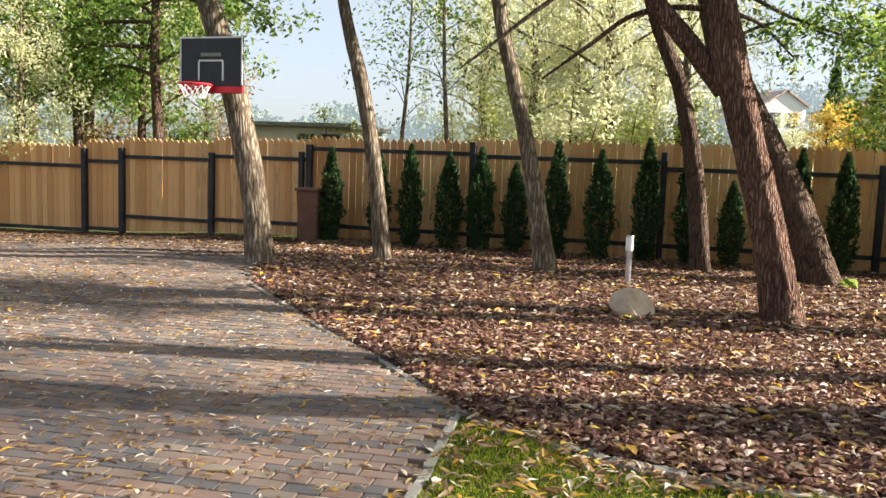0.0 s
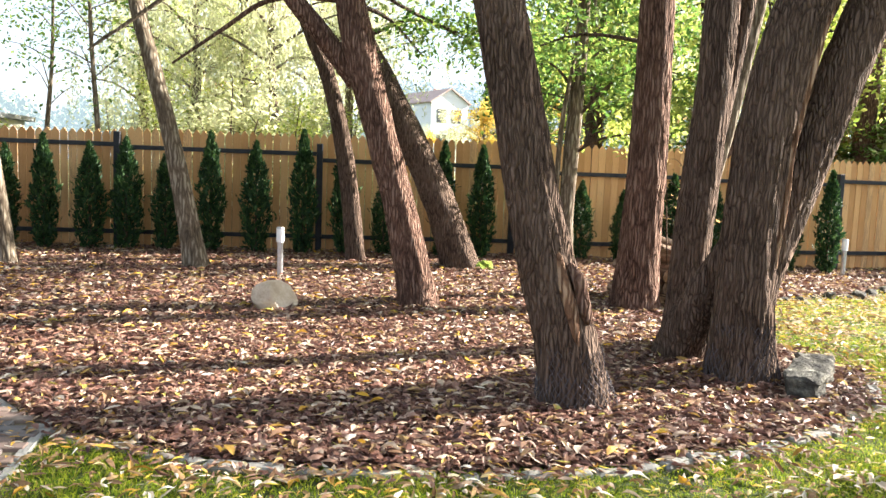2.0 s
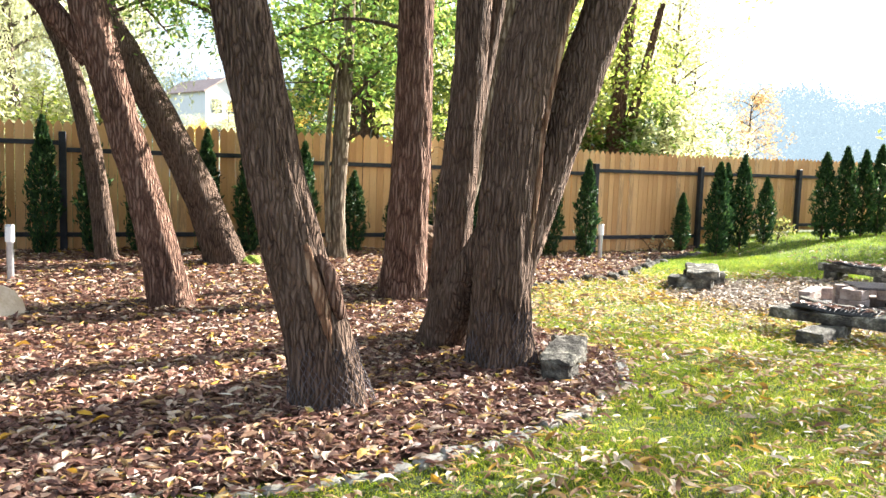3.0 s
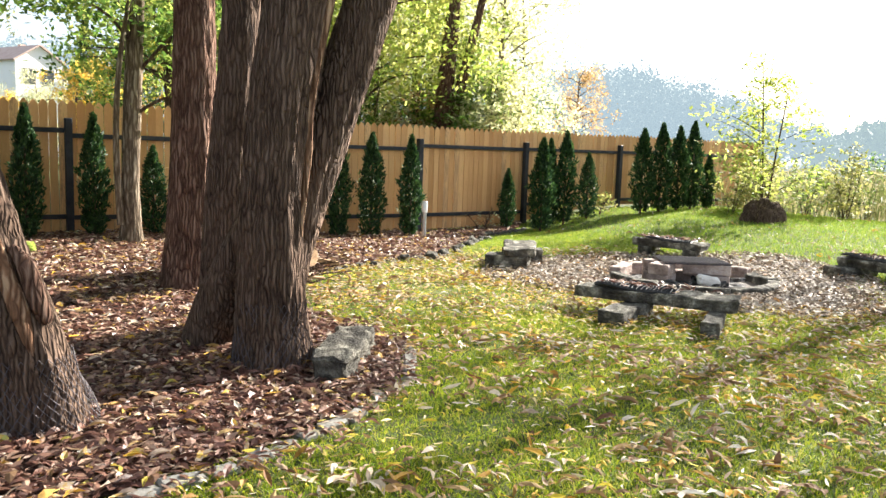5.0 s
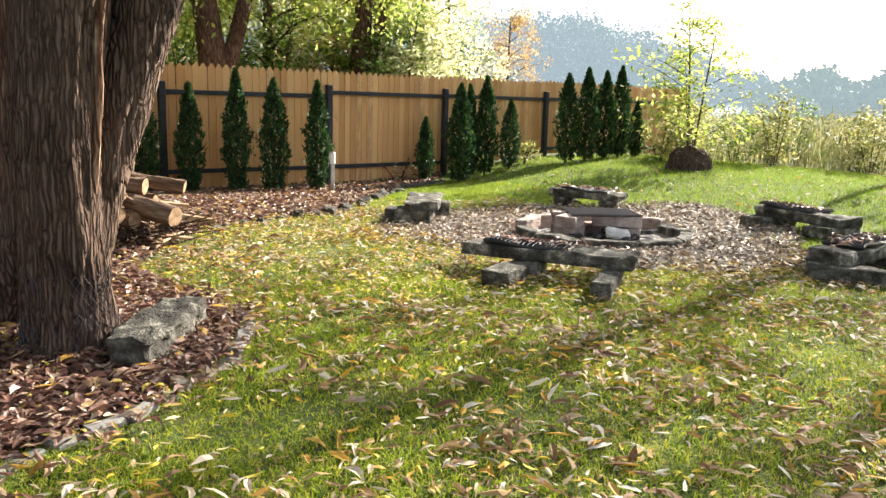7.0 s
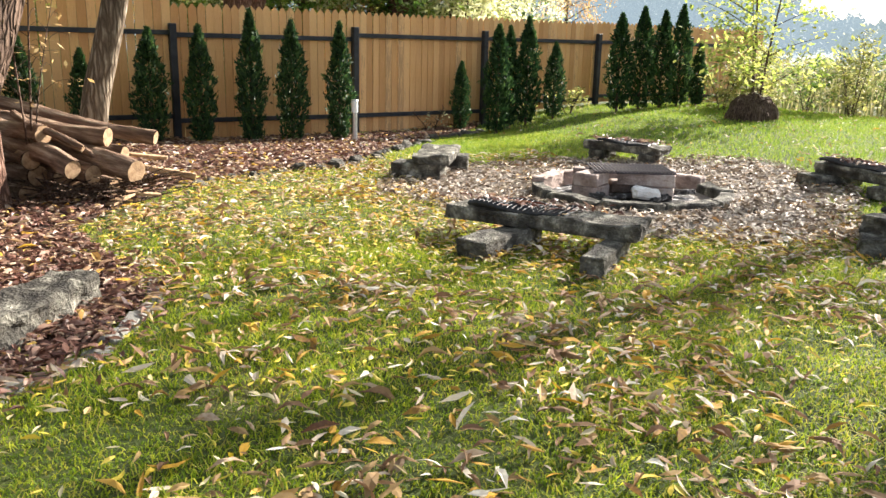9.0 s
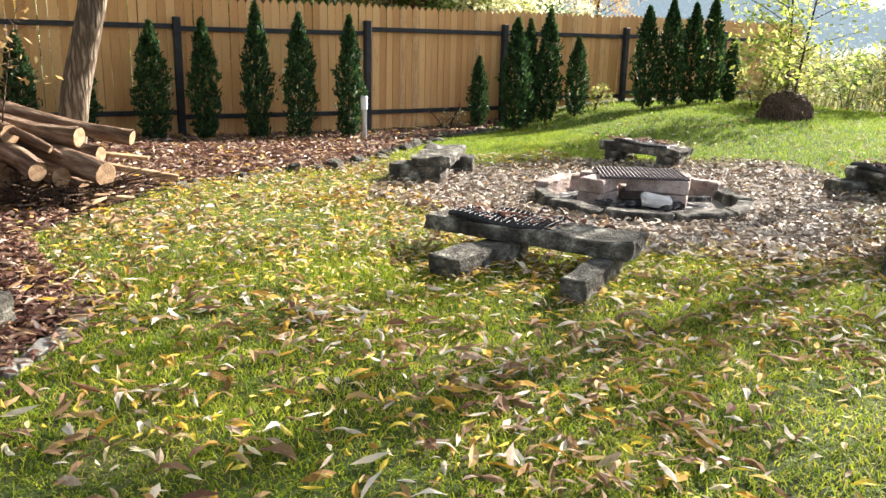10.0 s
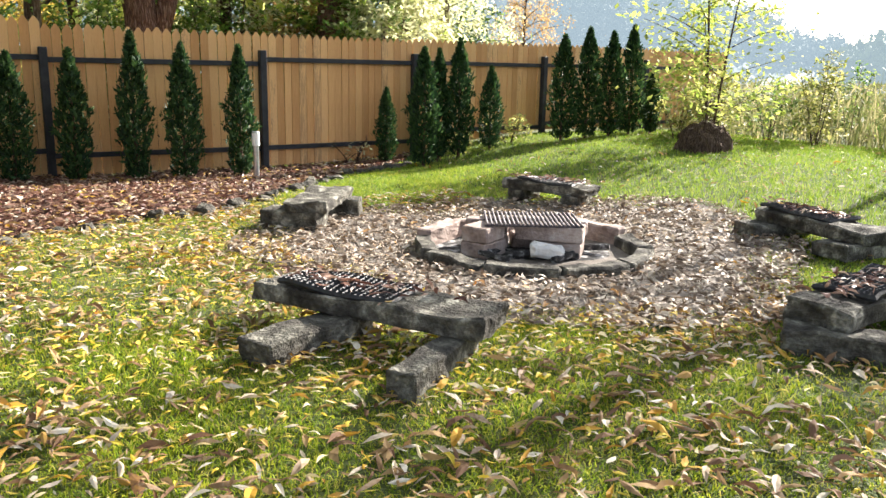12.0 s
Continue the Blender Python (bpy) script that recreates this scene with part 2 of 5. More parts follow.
for key, low, mid, high, thin in (
    ("leaf_green", (0.055, 0.12, 0.025), (0.14, 0.24, 0.045), (0.34, 0.41, 0.09), 0.6),
    ("leaf_lime", (0.20, 0.29, 0.045), (0.40, 0.47, 0.10), (0.66, 0.63, 0.18), 0.65),
    ("leaf_pale", (0.38, 0.41, 0.20), (0.62, 0.62, 0.35), (0.80, 0.77, 0.52), 0.65),
    ("leaf_olive", (0.13, 0.17, 0.035), (0.30, 0.31, 0.08), (0.54, 0.48, 0.17), 0.55),
    ("leaf_gold", (0.52, 0.36, 0.05), (0.68, 0.48, 0.08), (0.74, 0.58, 0.16), 0.55),
    ("leaf_rust", (0.32, 0.18, 0.08), (0.48, 0.32, 0.13), (0.56, 0.42, 0.20), 0.5),
    ("leaf_dark", (0.03, 0.06, 0.02), (0.06, 0.10, 0.03), (0.10, 0.14, 0.04), 0.3),
    ("reed", (0.07, 0.10, 0.025), (0.19, 0.20, 0.07), (0.42, 0.36, 0.20), 0.4),
):
    M[key] = material(key, [(0.0, low), (0.5, mid), (1.0, high)], 0.55, 2, bump=0, per="island", leafy=thin)


# ---- mesh helpers ----
def mesh_object(name, verts, faces, mat, parent=None, smooth=False, label=""):
    """One mesh object from arrays: verts (n, 3), faces (m, 3) or (m, 4)."""
    me = bpy.data.meshes.new(name)
    verts = np.asarray(verts, dtype=np.float32)
    faces = np.asarray(faces, dtype=np.int32)
    me.vertices.add(len(verts))
    me.vertices.foreach_set("co", verts.ravel())
    me.loops.add(faces.size)
    me.loops.foreach_set("vertex_index", faces.ravel())
    me.polygons.add(len(faces))
    me.polygons.foreach_set("loop_start", np.arange(len(faces), dtype=np.int32) * faces.shape[1])
    me.polygons.foreach_set("use_smooth", np.full(len(faces), smooth))
    me.update(calc_edges=True)
    me.materials.append(M[mat])
    ob = new(name, me)
    if parent is not None:
        ob.parent = parent
    if label:
        ob["label"] = label
    return ob


def part(name, bm, mat, parent, label="", smooth=False):
    """Links a bmesh as one mesh object under a thing or a part."""
    me = bpy.data.meshes.new(name)
    bm.to_mesh(me)
    bm.free()
    me.materials.append(M[mat])
    if smooth:
        me.polygons.foreach_set("use_smooth", np.full(len(me.polygons), True))
    ob = new(name, me)
    if parent is not None:
        ob.parent = parent
    if label:
        ob["label"] = label
    return ob


def thing(name, x, y, z, rz=0, label="", category="", group="", kind=""):
    ob = new(name)
    ob.matrix_world = pose(x, y, z, 0, 0, rz)
    return tagged(ob, label, category, group, kind)


def box(sx, sy, sz, at=(0, 0, 0), bevel=0.0, turn=(0, 0, 0), bm=None):
    """A bevelled box of that size, its base centre at at; joined to bm if given."""
    b2 = bmesh.new()
    bmesh.ops.create_cube(b2, size=1)
    bmesh.ops.scale(b2, vec=(sx, sy, sz), verts=b2.verts)
    if bevel:
        bmesh.ops.bevel(b2, geom=list(b2.edges), offset=bevel, segments=1, affect="EDGES")
    bmesh.ops.transform(b2, matrix=pose(*at, *turn) @ pose(0, 0, sz / 2), verts=b2.verts)
    if bm is None:
        return b2
    me = bpy.data.meshes.new("tmp")
    b2.to_mesh(me)
    b2.free()
    bm.from_mesh(me)
    bpy.data.meshes.remove(me)
    return bm


def rod(r1, r2, h, seg=12, m=None, bm=None):
    """A tapered rod from the origin up z, placed by m."""
    bm = bm or bmesh.new()
    bmesh.ops.create_cone(bm, cap_ends=True, segments=seg, radius1=r1, radius2=r2, depth=h,
                          matrix=(m or Matrix()) @ Matrix.Translation((0, 0, h / 2)))
    return bm


def rough_block(sx, sy, sz, seed, rough=0.03, cuts=4, bevel=0.03):
    """A hewn stone block, base centre at the origin."""
    bm = box(sx, sy, sz, bevel=bevel)
    bmesh.ops.subdivide_edges(bm, edges=list(bm.edges), cuts=cuts, use_grid_fill=True)
    for v in bm.verts:
        p = Vector((v.co.x * 4 + seed * 7.3, v.co.y * 4, v.co.z * 6))
        d = noise.noise_vector(p) * rough + noise.noise_vector(p * 3.1) * rough * 0.45
        if v.co.z < 0.01:
            d.z = 0
        v.co += d
    return bm


def curled_leaves(centres, size, rng, ratio=0.3, flat=0.86, curl=0.5, spread=0.4):
    """Fallen leaves: pointed blades of six corners, arched and folded along the midrib, each a little different."""
    n = len(centres)
    s = size * np.exp(spread * np.clip(rng.normal(size=n), -2, 1.6) * 0.5)[:, None]
    wide = ratio * rng.uniform(0.6, 1.35, n)[:, None]
    d = rng.normal(size=(n, 3))
    d[:, 2] *= (1 - flat)
    d /= np.linalg.norm(d, axis=1)[:, None]
    up = rng.normal(size=(n, 3)) * 1.5 * (1 - flat)
    up[:, 2] += 1.0
    w = np.cross(d, up)
    w /= np.linalg.norm(w, axis=1)[:, None] + 1e-9
    nn = np.cross(w, d)
    arch = nn * s * (curl * rng.uniform(-0.5, 1.0, n))[:, None]
    fold = nn * s * wide * rng.uniform(-0.5, 0.9, n)[:, None]
    bow = w * s * rng.uniform(-0.3, 0.3, n)[:, None]
    c = centres + np.abs(arch) * 0.3
    v = np.stack([c - d * s, c - d * s * 0.3 + w * s * wide + fold + arch * 0.4 + bow * 0.5, c - d * s * 0.3 - w * s * wide + fold + arch * 0.4 + bow * 0.5,
                  c + d * s * 0.35 + w * s * wide * 0.85 + fold + arch * 0.3 + bow * 0.5, c + d * s * 0.35 - w * s * wide * 0.85 + fold + arch * 0.3 + bow * 0.5,
                  c + d * s - arch * 0.3 - bow * 0.4, c + arch * 0.55 + bow * 0.6], axis=1).reshape(-1, 3)
    i = np.arange(n)[:, None] * 7
    return v, np.concatenate([i + t for t in ([0, 1, 6], [0, 6, 2], [1, 3, 6], [2, 6, 4], [3, 5, 6], [6, 5, 4])], axis=0)


def smooth01(a, b, v):
    u = np.clip((np.asarray(v, dtype=float) - a) / (b - a), 0, 1)
    return u * u * (3 - 2 * u)


def ground_z(x, y):
    """Height of the terrain."""
    x, y = np.asarray(x, dtype=float), np.asarray(y, dtype=float)
    dip = -0.11 * np.exp(-(((x - 9.0) / 3.2) ** 2 + ((y - 10.5) / 3.6) ** 2)) - 0.05 * np.exp(-(((x - 10.0) / 2.5) ** 2 + ((y - 7.5) / 2.5) ** 2))
    rise = 0.27 * smooth01(11.2, 16.5, x) * smooth01(3.0, 10.0, y) * (1 - smooth01(18, 24, x))
    left = -0.2 * smooth01(-7.5, -14.0, -np.abs(x)) * (x < 0)
    small = 0.012 * np.sin(x * 1.9 + 0.7) * np.cos(y * 2.3)
    return dip + rise + left + small - 0.12 * smooth01(11.5, 14.5, y) * smooth01(4, 7, x) * (1 - smooth01(12, 14.5, x))


def tube(points, radii, seg=12, bark=0.0, ridges=9, seed=0.0, flare=0.0):
    """Verts and faces of a tapered tube along points (with a catmull-rom glide), furrowed by bark."""
    pts = [Vector(p) for p in points]
    n = len(pts)
    line, rad = [], []
    steps = 14 if bark else 4
    for i in range(n - 1):
        p0, p1, p2, p3 = pts[max(i - 1, 0)], pts[i], pts[i + 1], pts[min(i + 2, n - 1)]
        for s in range(steps):
            u = s / steps
            line.append(0.5 * ((2 * p1) + (p2 - p0) * u + (2 * p0 - 5 * p1 + 4 * p2 - p3) * u * u + (3 * p1 - p0 - 3 * p2 + p3) * u ** 3))
            rad.append(radii[i] + (radii[i + 1] - radii[i]) * u)
    line.append(pts[-1])
    rad.append(radii[-1])
    verts = []
    for i, (p, r) in enumerate(zip(line, rad)):
        way = (line[min(i + 1, len(line) - 1)] - line[max(i - 1, 0)]).normalized()
        side = way.cross(Vector((0.31, 0.95, 0.02))).normalized()
        up = side.cross(way)
        h = (p - line[0]).length
        for s in range(seg):
            a = 2 * math.pi * s / seg
            rr = r
            if bark:
                q = Vector((math.cos(a) * ridges * 0.33, math.sin(a) * ridges * 0.33, h * 1.5 + seed))
                f = noise.noise(q * 1.0)
                g = noise.noise(Vector((q.x * 2.2, q.y * 2.2, h * 3.5 + seed)))
                rr = r * (1 + 0.07 * noise.noise(Vector((math.cos(a), math.sin(a), h * 0.8 + seed)))) + 1.35 * bark * ((1 - abs(f) * 2.6) * 0.6 + (0.5 - abs(g)) * 0.7)
                if flare:
                    root = max(0.0, 1 - h / 0.6) ** 2
                    rr += root * flare * (0.55 + 0.45 * math.sin(a * 4 + seed * 3))
            verts.append(p + (side * math.cos(a) + up * math.sin(a)) * rr)
    faces = []
    for i in range(len(line) - 1):
        for s in range(seg):
            s2 = (s + 1) % seg
            faces.append((i * seg + s, i * seg + s2, (i + 1) * seg + s2, (i + 1) * seg + s))
    return verts, faces


def join(parts_list):
    """Several (verts, faces) as one."""
    vs, fs, k = [], [], 0
    for v, f in parts_list:
        v = np.asarray([tuple(p) for p in v], dtype=np.float32) if not isinstance(v, np.ndarray) else v
        vs.append(v)
        fs.append(np.asarray(f, dtype=np.int32) + k)
        k += len(v)
    return np.concatenate(vs), np.concatenate(fs)


def leaves(centres, size, rng, ratio=0.5, droop=None, flat=0.0, curl=0.15, spread=0.35):
    """Pointed leaves, each two bent quads' worth of surface, at the centres (n, 3)."""
    n = len(centres)
    s = size * (1 + spread * rng.uniform(-1, 1, n))[:, None]
    d = rng.normal(size=(n, 3))
    d[:, 2] *= (1 - flat)
    if droop is not None:
        d += np.asarray(droop)
    d /= np.linalg.norm(d, axis=1)[:, None]
    up = rng.normal(size=(n, 3))
    up[:, 2] += 8 * flat
    w = np.cross(d, up)
    w /= np.linalg.norm(w, axis=1)[:, None] + 1e-9
    nn = np.cross(w, d)
    c = centres
    bend = nn * s * curl * rng.uniform(-1, 1, n)[:, None]
    v = np.stack([c - d * s, c + w * s * ratio + bend * 0.4 - d * s * 0.1, c + d * s + bend, c - w * s * ratio + bend * 0.4 - d * s * 0.1], axis=1).reshape(-1, 3)
    i = np.arange(n)[:, None] * 4
    return v, np.concatenate([i + [0, 1, 2], i + [0, 2, 3]], axis=0)


# ---- large structure ----
def sheet(name, xs, ys, mat, lift=0.0, inside=None, label="", category=""):
    """A sheet on the terrain over the grid xs, ys; cells whose centre is not inside are left out."""
    gx, gy = np.meshgrid(xs, ys)
    z = ground_z(gx, gy) + lift
    v = np.stack([gx, gy, z], axis=-1).reshape(-1, 3)
    w = len(xs)
    i, j = np.meshgrid(np.arange(len(ys) - 1), np.arange(w - 1), indexing="ij")
    f = np.stack([i * w + j, i * w + j + 1, (i + 1) * w + j + 1, (i + 1) * w + j], axis=-1).reshape(-1, 4)
    if inside is not None:
        f = f[inside(v[f].mean(axis=1)[:, 0], v[f].mean(axis=1)[:, 1])]
        used = np.unique(f)
        back = np.zeros(len(v), dtype=np.int32)
        back[used] = np.arange(len(used))
        v, f = v[used], back[f]
    return tagged(mesh_object(name, v, f, mat, smooth=True), label, category, kind="structure")


def in_poly(poly, x, y):
    """Which points lie inside the polygon."""
    x, y = np.asarray(x, dtype=float), np.asarray(y, dtype=float)
    hit = np.zeros(x.shape, dtype=bool)
    for (x1, y1), (x2, y2) in zip(poly, poly[1:] + poly[:1]):
        if y1 != y2:
            hit ^= ((y1 > y) != (y2 > y)) & (x < (x2 - x1) * (y - y1) / (y2 - y1) + x1)
    return hit


BED = [(-1.62, 4.3), (-1.2, 4.02), (-0.45, 3.68), (0.2, 3.6), (0.8, 3.55), (1.7, 3.62), (2.5, 3.88), (3.3, 4.32), (3.95, 4.85), (4.32, 5.5),
       (4.4, 6.1), (4.25, 6.9), (4.2, 7.7), (4.75, 8.6), (5.5, 9.6), (6.6, 10.35), (7.7, 10.75), (9.0, 12.0), (10.8, 13.5), (12.2, 14.5),
       (12.6, 15.0), (9.6, 14.75), (3.0, 14.45), (-7.0, 14.3), (-7.0, 13.2), (-6.1, 9.5), (-5.4, 8.4), (-4.15, 7.0), (-3.15, 5.9), (-2.42, 5.2)]
PAVED = [(-1.62, 4.3), (-1.46, 3.0), (-1.4, 1.5), (-1.5, -4.0), (-18, -4.0), (-18, 13.7), (-12.5, 14.1), (-8.0, 14.1), (-7.0, 14.1), (-6.1, 9.5), (-5.4, 8.4), (-4.15, 7.0), (-3.15, 5.9), (-2.42, 5.2)]
PIT = (9.75, 7.4)
CIRCLE = (9.95, 7.75)


def in_bed(x, y):
    return in_poly(BED, x, y)


def in_paved(x, y):
    return in_poly(PAVED, x, y)


def near_pit(x, y, r=2.6):
    a = np.arctan2(y - CIRCLE[1], x - CIRCLE[0])
    return np.hypot(x - CIRCLE[0], y - CIRCLE[1]) < r + 0.22 * np.sin(a * 3 + 1) + 0.12 * np.sin(a * 7)


far = [-600, -300, -150, -80, -50, -35, -25, -18]
sheet("ground", np.array(far + list(np.arange(-15, 27, 0.5)) + [28, 32, 40, 55, 80, 150, 300, 600]),
      np.array(far + list(np.arange(-14, 18, 0.5)) + [19, 22, 26, 32, 40, 55, 80, 150, 300, 600]), "lawn", 0.0,
      label="short autumn lawn reaching past the fence", category="ground")
sheet("mulch_bed", np.arange(-7.2, 12.9, 0.05), np.arange(3.4, 15.1, 0.05), "mulch", 0.022, in_bed,
      label="dark bark mulch bed under the trees", category="mulch bed")
sheet("fire_circle", np.arange(6.6, 13.2, 0.05), np.arange(4.6, 11.0, 0.05), "gravel", 0.016, near_pit,
      label="leaf-strewn gravel round the fire pit", category="gravel")
sheet("paving_base", np.arange(-18.2, -1.2, 0.2), np.arange(-4.2, 14.3, 0.2), "soil", 0.008, in_paved,
      label="sandy bed below the brick paving", category="paving")

# fence: posts with their x, y, top and the section's board top, rail heights and base to the next post
POSTS = [(-19.5, 13.6, 1.45), (-16.2, 13.9, 1.50), (-12.65, 14.2, 1.67), (-11.7, 14.2, 1.70), (-9.53, 14.2, 1.67), (-7.33, 14.2, 1.90), (-3.98, 14.2, 2.04),
         (-0.5, 14.22, 1.96), (3.04, 14.32, 1.86), (6.44, 14.47, 1.73), (9.62, 14.62, 1.77), (12.6, 15.0, 1.79), (15.86, 15.4, 1.82), (19.1, 15.8, 1.82), (22.3, 16.2, 1.82)]
TOPS = [1.66, 1.74, 1.86, 1.92, 2.0, 2.07, 2.12, 2.14, 2.13, 2.05, 2.04, 2.06, 2.08, 2.08]
RAILS = [1.22, 1.28, 1.40, 1.52, 1.60, 1.82, 1.78, 1.67, 1.59, 1.56, 1.63, 1.64, 1.65, 1.65]
rng = np.random.default_rng(11)


def picket(w, h):
    """A fence board with a pointed top, standing on the origin."""
    bm = bmesh.new()
    t = 0.022
    prof = [(-w / 2, 0), (w / 2, 0), (w / 2, h - 0.07), (0.012, h), (-0.012, h), (-w / 2, h - 0.07)]
    a = [bm.verts.new((x, -t / 2, z)) for x, z in prof]
    b = [bm.verts.new((x, t / 2, z)) for x, z in prof]
    bm.faces.new(a)
    bm.faces.new(b[::-1])
    for i in range(6):
        j = (i + 1) % 6
        bm.faces.new((a[j], a[i], b[i], b[j]))
    me = bpy.data.meshes.new("picket")
    bm.to_mesh(me)
    bm.free()
    me.materials.append(M["fence_wood"])
    return me


BOARD = [picket(0.128, 2.0), picket(0.122, 2.0), picket(0.133, 2.0)]
for i, ((x1, y1, top), (x2, y2, top2)) in enumerate(zip(POSTS, POSTS[1:])):
    long = math.hypot(x2 - x1, y2 - y1)
    turn = math.degrees(math.atan2(y2 - y1, x2 - x1))
    zb = float(ground_z((x1 + x2) / 2, y1))
    f = thing("fence_panel", x1, y1, 0, turn, "honey-brown pointed timber boards on dark painted posts and rails", "fence", "fence panels")
    post = box(0.11, 0.11, top - zb + 0.3, (0, -0.075, zb - 0.3), 0.008)
    part("post", post, "fence_paint", f, "dark blue-black painted post")
    if i == 4:
        part("post", box(0.1, 0.1, 1.75 - zb + 0.2, (long - 0.17, -0.075, zb - 0.2), 0.008), "fence_paint", f)
    for rz in (RAILS[i], 0.30 + zb * 0.6 if x1 > -12 else 0.1 + zb):
        part("rail", box(long - 0.115, 0.045, 0.075, (long / 2, -0.04, rz - 0.04), 0.005), "fence_paint", f, "dark painted rail")
    n = round(long / 0.137)
    for k in range(n):
        ob = new("board", BOARD[(k * 7 + i) % 3])
        ob.parent = f
        base = float(ground_z(x1 + (x2 - x1) * k / n, y1)) + 0.06
        h = TOPS[i] - base + rng.uniform(-0.012, 0.012)
        ob.matrix_basis = pose((k + 0.5) * long / n, rng.uniform(-0.003, 0.003), base, 0, rng.uniform(-0.25, 0.25), 0) @ Matrix.Diagonal((1, 1, h / 2.0, 1))


# ---- trees of the garden ----
def garden_tree(name, points, radii, mat, label, bark=0.014, seg=40, flare=0.06, limbs=(), seed=0.0, crown=None, leaf="leaf_green"):
    """A tree: furrowed trunk, limbs, and a crown of many small leaves high above."""
    x, y = points[0][0], points[0][1]
    z = float(ground_z(x, y)) - 0.08
    t = thing(name, x, y, z, 0, label, "tree", "trees in the mulch bed")
    o = Vector((x, y, z))
    rel = [Vector((px, py, max(pz, z) if i else z)) - o for i, (px, py, pz) in enumerate(points)]
    v, f = tube(rel, radii, seg, bark, 14 if seg > 30 else 9, seed, flare)
    mesh_object("trunk", [tuple(p) for p in v], f, mat, t, True)
    for pts, rr in limbs:
        v, f = tube([Vector(p) - o for p in pts], rr, 12)
        mesh_object("limb", [tuple(p) for p in v], f, mat, t, True)
    if crown:
        cx, cy, cz, rad, high, count, size = crown
        r2 = np.random.default_rng(int(seed * 10) + 5)
        top = rel[-1]
        branches, tips = [], []
        for k in range(9):
            a, e = r2.uniform(0, 2 * math.pi), r2.uniform(-0.1, 0.9)
            ln = rad * r2.uniform(0.6, 1.0)
            start = top * r2.uniform(0.82, 1.0)
            end = Vector((cx - x, cy - y, cz - z)) + Vector((math.cos(a) * ln * math.cos(e), math.sin(a) * ln * math.cos(e), math.sin(e) * high))
            mid = start.lerp(end, 0.5) + Vector((0, 0, 0.3))
            branches.append(tube([start, mid, end], [0.06, 0.04, 0.012], 6))
            tips += [start.lerp(mid, 0.6), mid, mid.lerp(end, 0.5), end]
        v, f = join(branches)
        tagged(mesh_object("branching", v, f, mat, t, True), kind="stuff")
        tp = np.array([tuple(p) for p in tips])
        cl = tp[r2.integers(0, len(tp), count // 60)] + r2.normal(size=(count // 60, 3)) * rad * 0.22
        c = cl[r2.integers(0, len(cl), count)] + r2.normal(size=(count, 3)) * 0.22
        v, f = leaves(c, size, r2, 0.45)
        mesh_object("crown", v, f, leaf, t)
    return t


garden_tree("leaning_tree", [(-6.29, 10.26, 0), (-6.43, 10.26, 1.0), (-6.62, 10.24, 2.0), (-6.87, 10.2, 3.0), (-7.25, 10.15, 4.2), (-8.1, 10.0, 7.5)], [0.22, 0.188, 0.186, 0.178, 0.165, 0.09], "bark_pale",
            "grey-brown leaning trunk carrying a basketball board", 0.012, crown=(-6.6, 10.2, 5.3, 2.2, 1.8, 8000, 0.065), seed=1.1)
garden_tree("leaning_tree", [(-4.81, 11.61, 0.03), (-4.93, 11.61, 1.0), (-5.09, 11.62, 2.0), (-5.31, 11.63, 3.0), (-5.64, 11.65, 4.2), (-6.3, 11.7, 7.5)], [0.15, 0.125, 0.116, 0.112, 0.085, 0.05], "bark_pale",
            "slender grey trunk leaning over the mulch", 0.008, crown=(-5.6, 11.8, 6.0, 2.4, 1.3, 15000, 0.075), seed=2.3)
garden_tree("leaning_tree", [(-2.11, 11.5, 0.03), (-2.3, 11.5, 1.0), (-2.52, 11.52, 2.0), (-2.79, 11.6, 3.0), (-3.09, 11.7, 4.2), (-3.5, 11.8, 7.5)], [0.18, 0.135, 0.112, 0.108, 0.1, 0.05], "bark_pale",
            "slender brown trunk with pale worn bark patches", 0.009, crown=(-2.8, 11.8, 6.3, 2.6, 1.4, 15000, 0.075), seed=3.7,
            limbs=[([(-1.3, 11.45, 4.9), (-1.96, 11.4, 4.28), (-2.5, 11.3, 3.86), (-3.0, 11.2, 3.45), (-3.52, 11.12, 3.04)], [0.045, 0.04, 0.034, 0.026, 0.012])])
garden_tree("leaning_tree", [(0.2, 12.82, 0), (0.08, 12.81, 1.0), (-0.08, 12.78, 2.0), (-0.33, 12.75, 3.0), (-0.81, 12.7, 4.2), (-1.7, 12.6, 7.0)], [0.16, 0.14, 0.132, 0.118, 0.1, 0.05], "bark",
            "thin dark trunk standing close to the fence", 0.009, crown=(-1.7, 12.9, 7.2, 2.0, 1.5, 5000, 0.06), seed=4.2)
garden_tree("leaning_tree", [(0.94, 8.6, 0), (0.71, 8.6, 1.0), (0.42, 8.6, 2.0), (0.15, 8.62, 3.0), (-0.04, 8.64, 4.0), (-0.6, 8.7, 8.0)], [0.21, 0.178, 0.158, 0.17, 0.14, 0.07], "bark_red",
            "reddish-brown furrowed trunk with a long side limb", 0.016, seg=48, seed=5.5,
            limbs=[([(0.16, 8.78, 2.55), (-0.25, 8.72, 3.05), (-0.7, 8.66, 3.6), (-1.2, 8.6, 4.6)], [0.13, 0.115, 0.1, 0.07]),
                   ([(-0.1, 8.82, 3.45), (-0.56, 8.86, 3.47), (-0.95, 8.88, 3.37), (-1.33, 8.91, 3.1), (-1.92, 8.95, 2.68)], [0.035, 0.032, 0.03, 0.025, 0.012])],
            crown=(-0.9, 8.9, 8.0, 2.8, 2.0, 9000, 0.07))
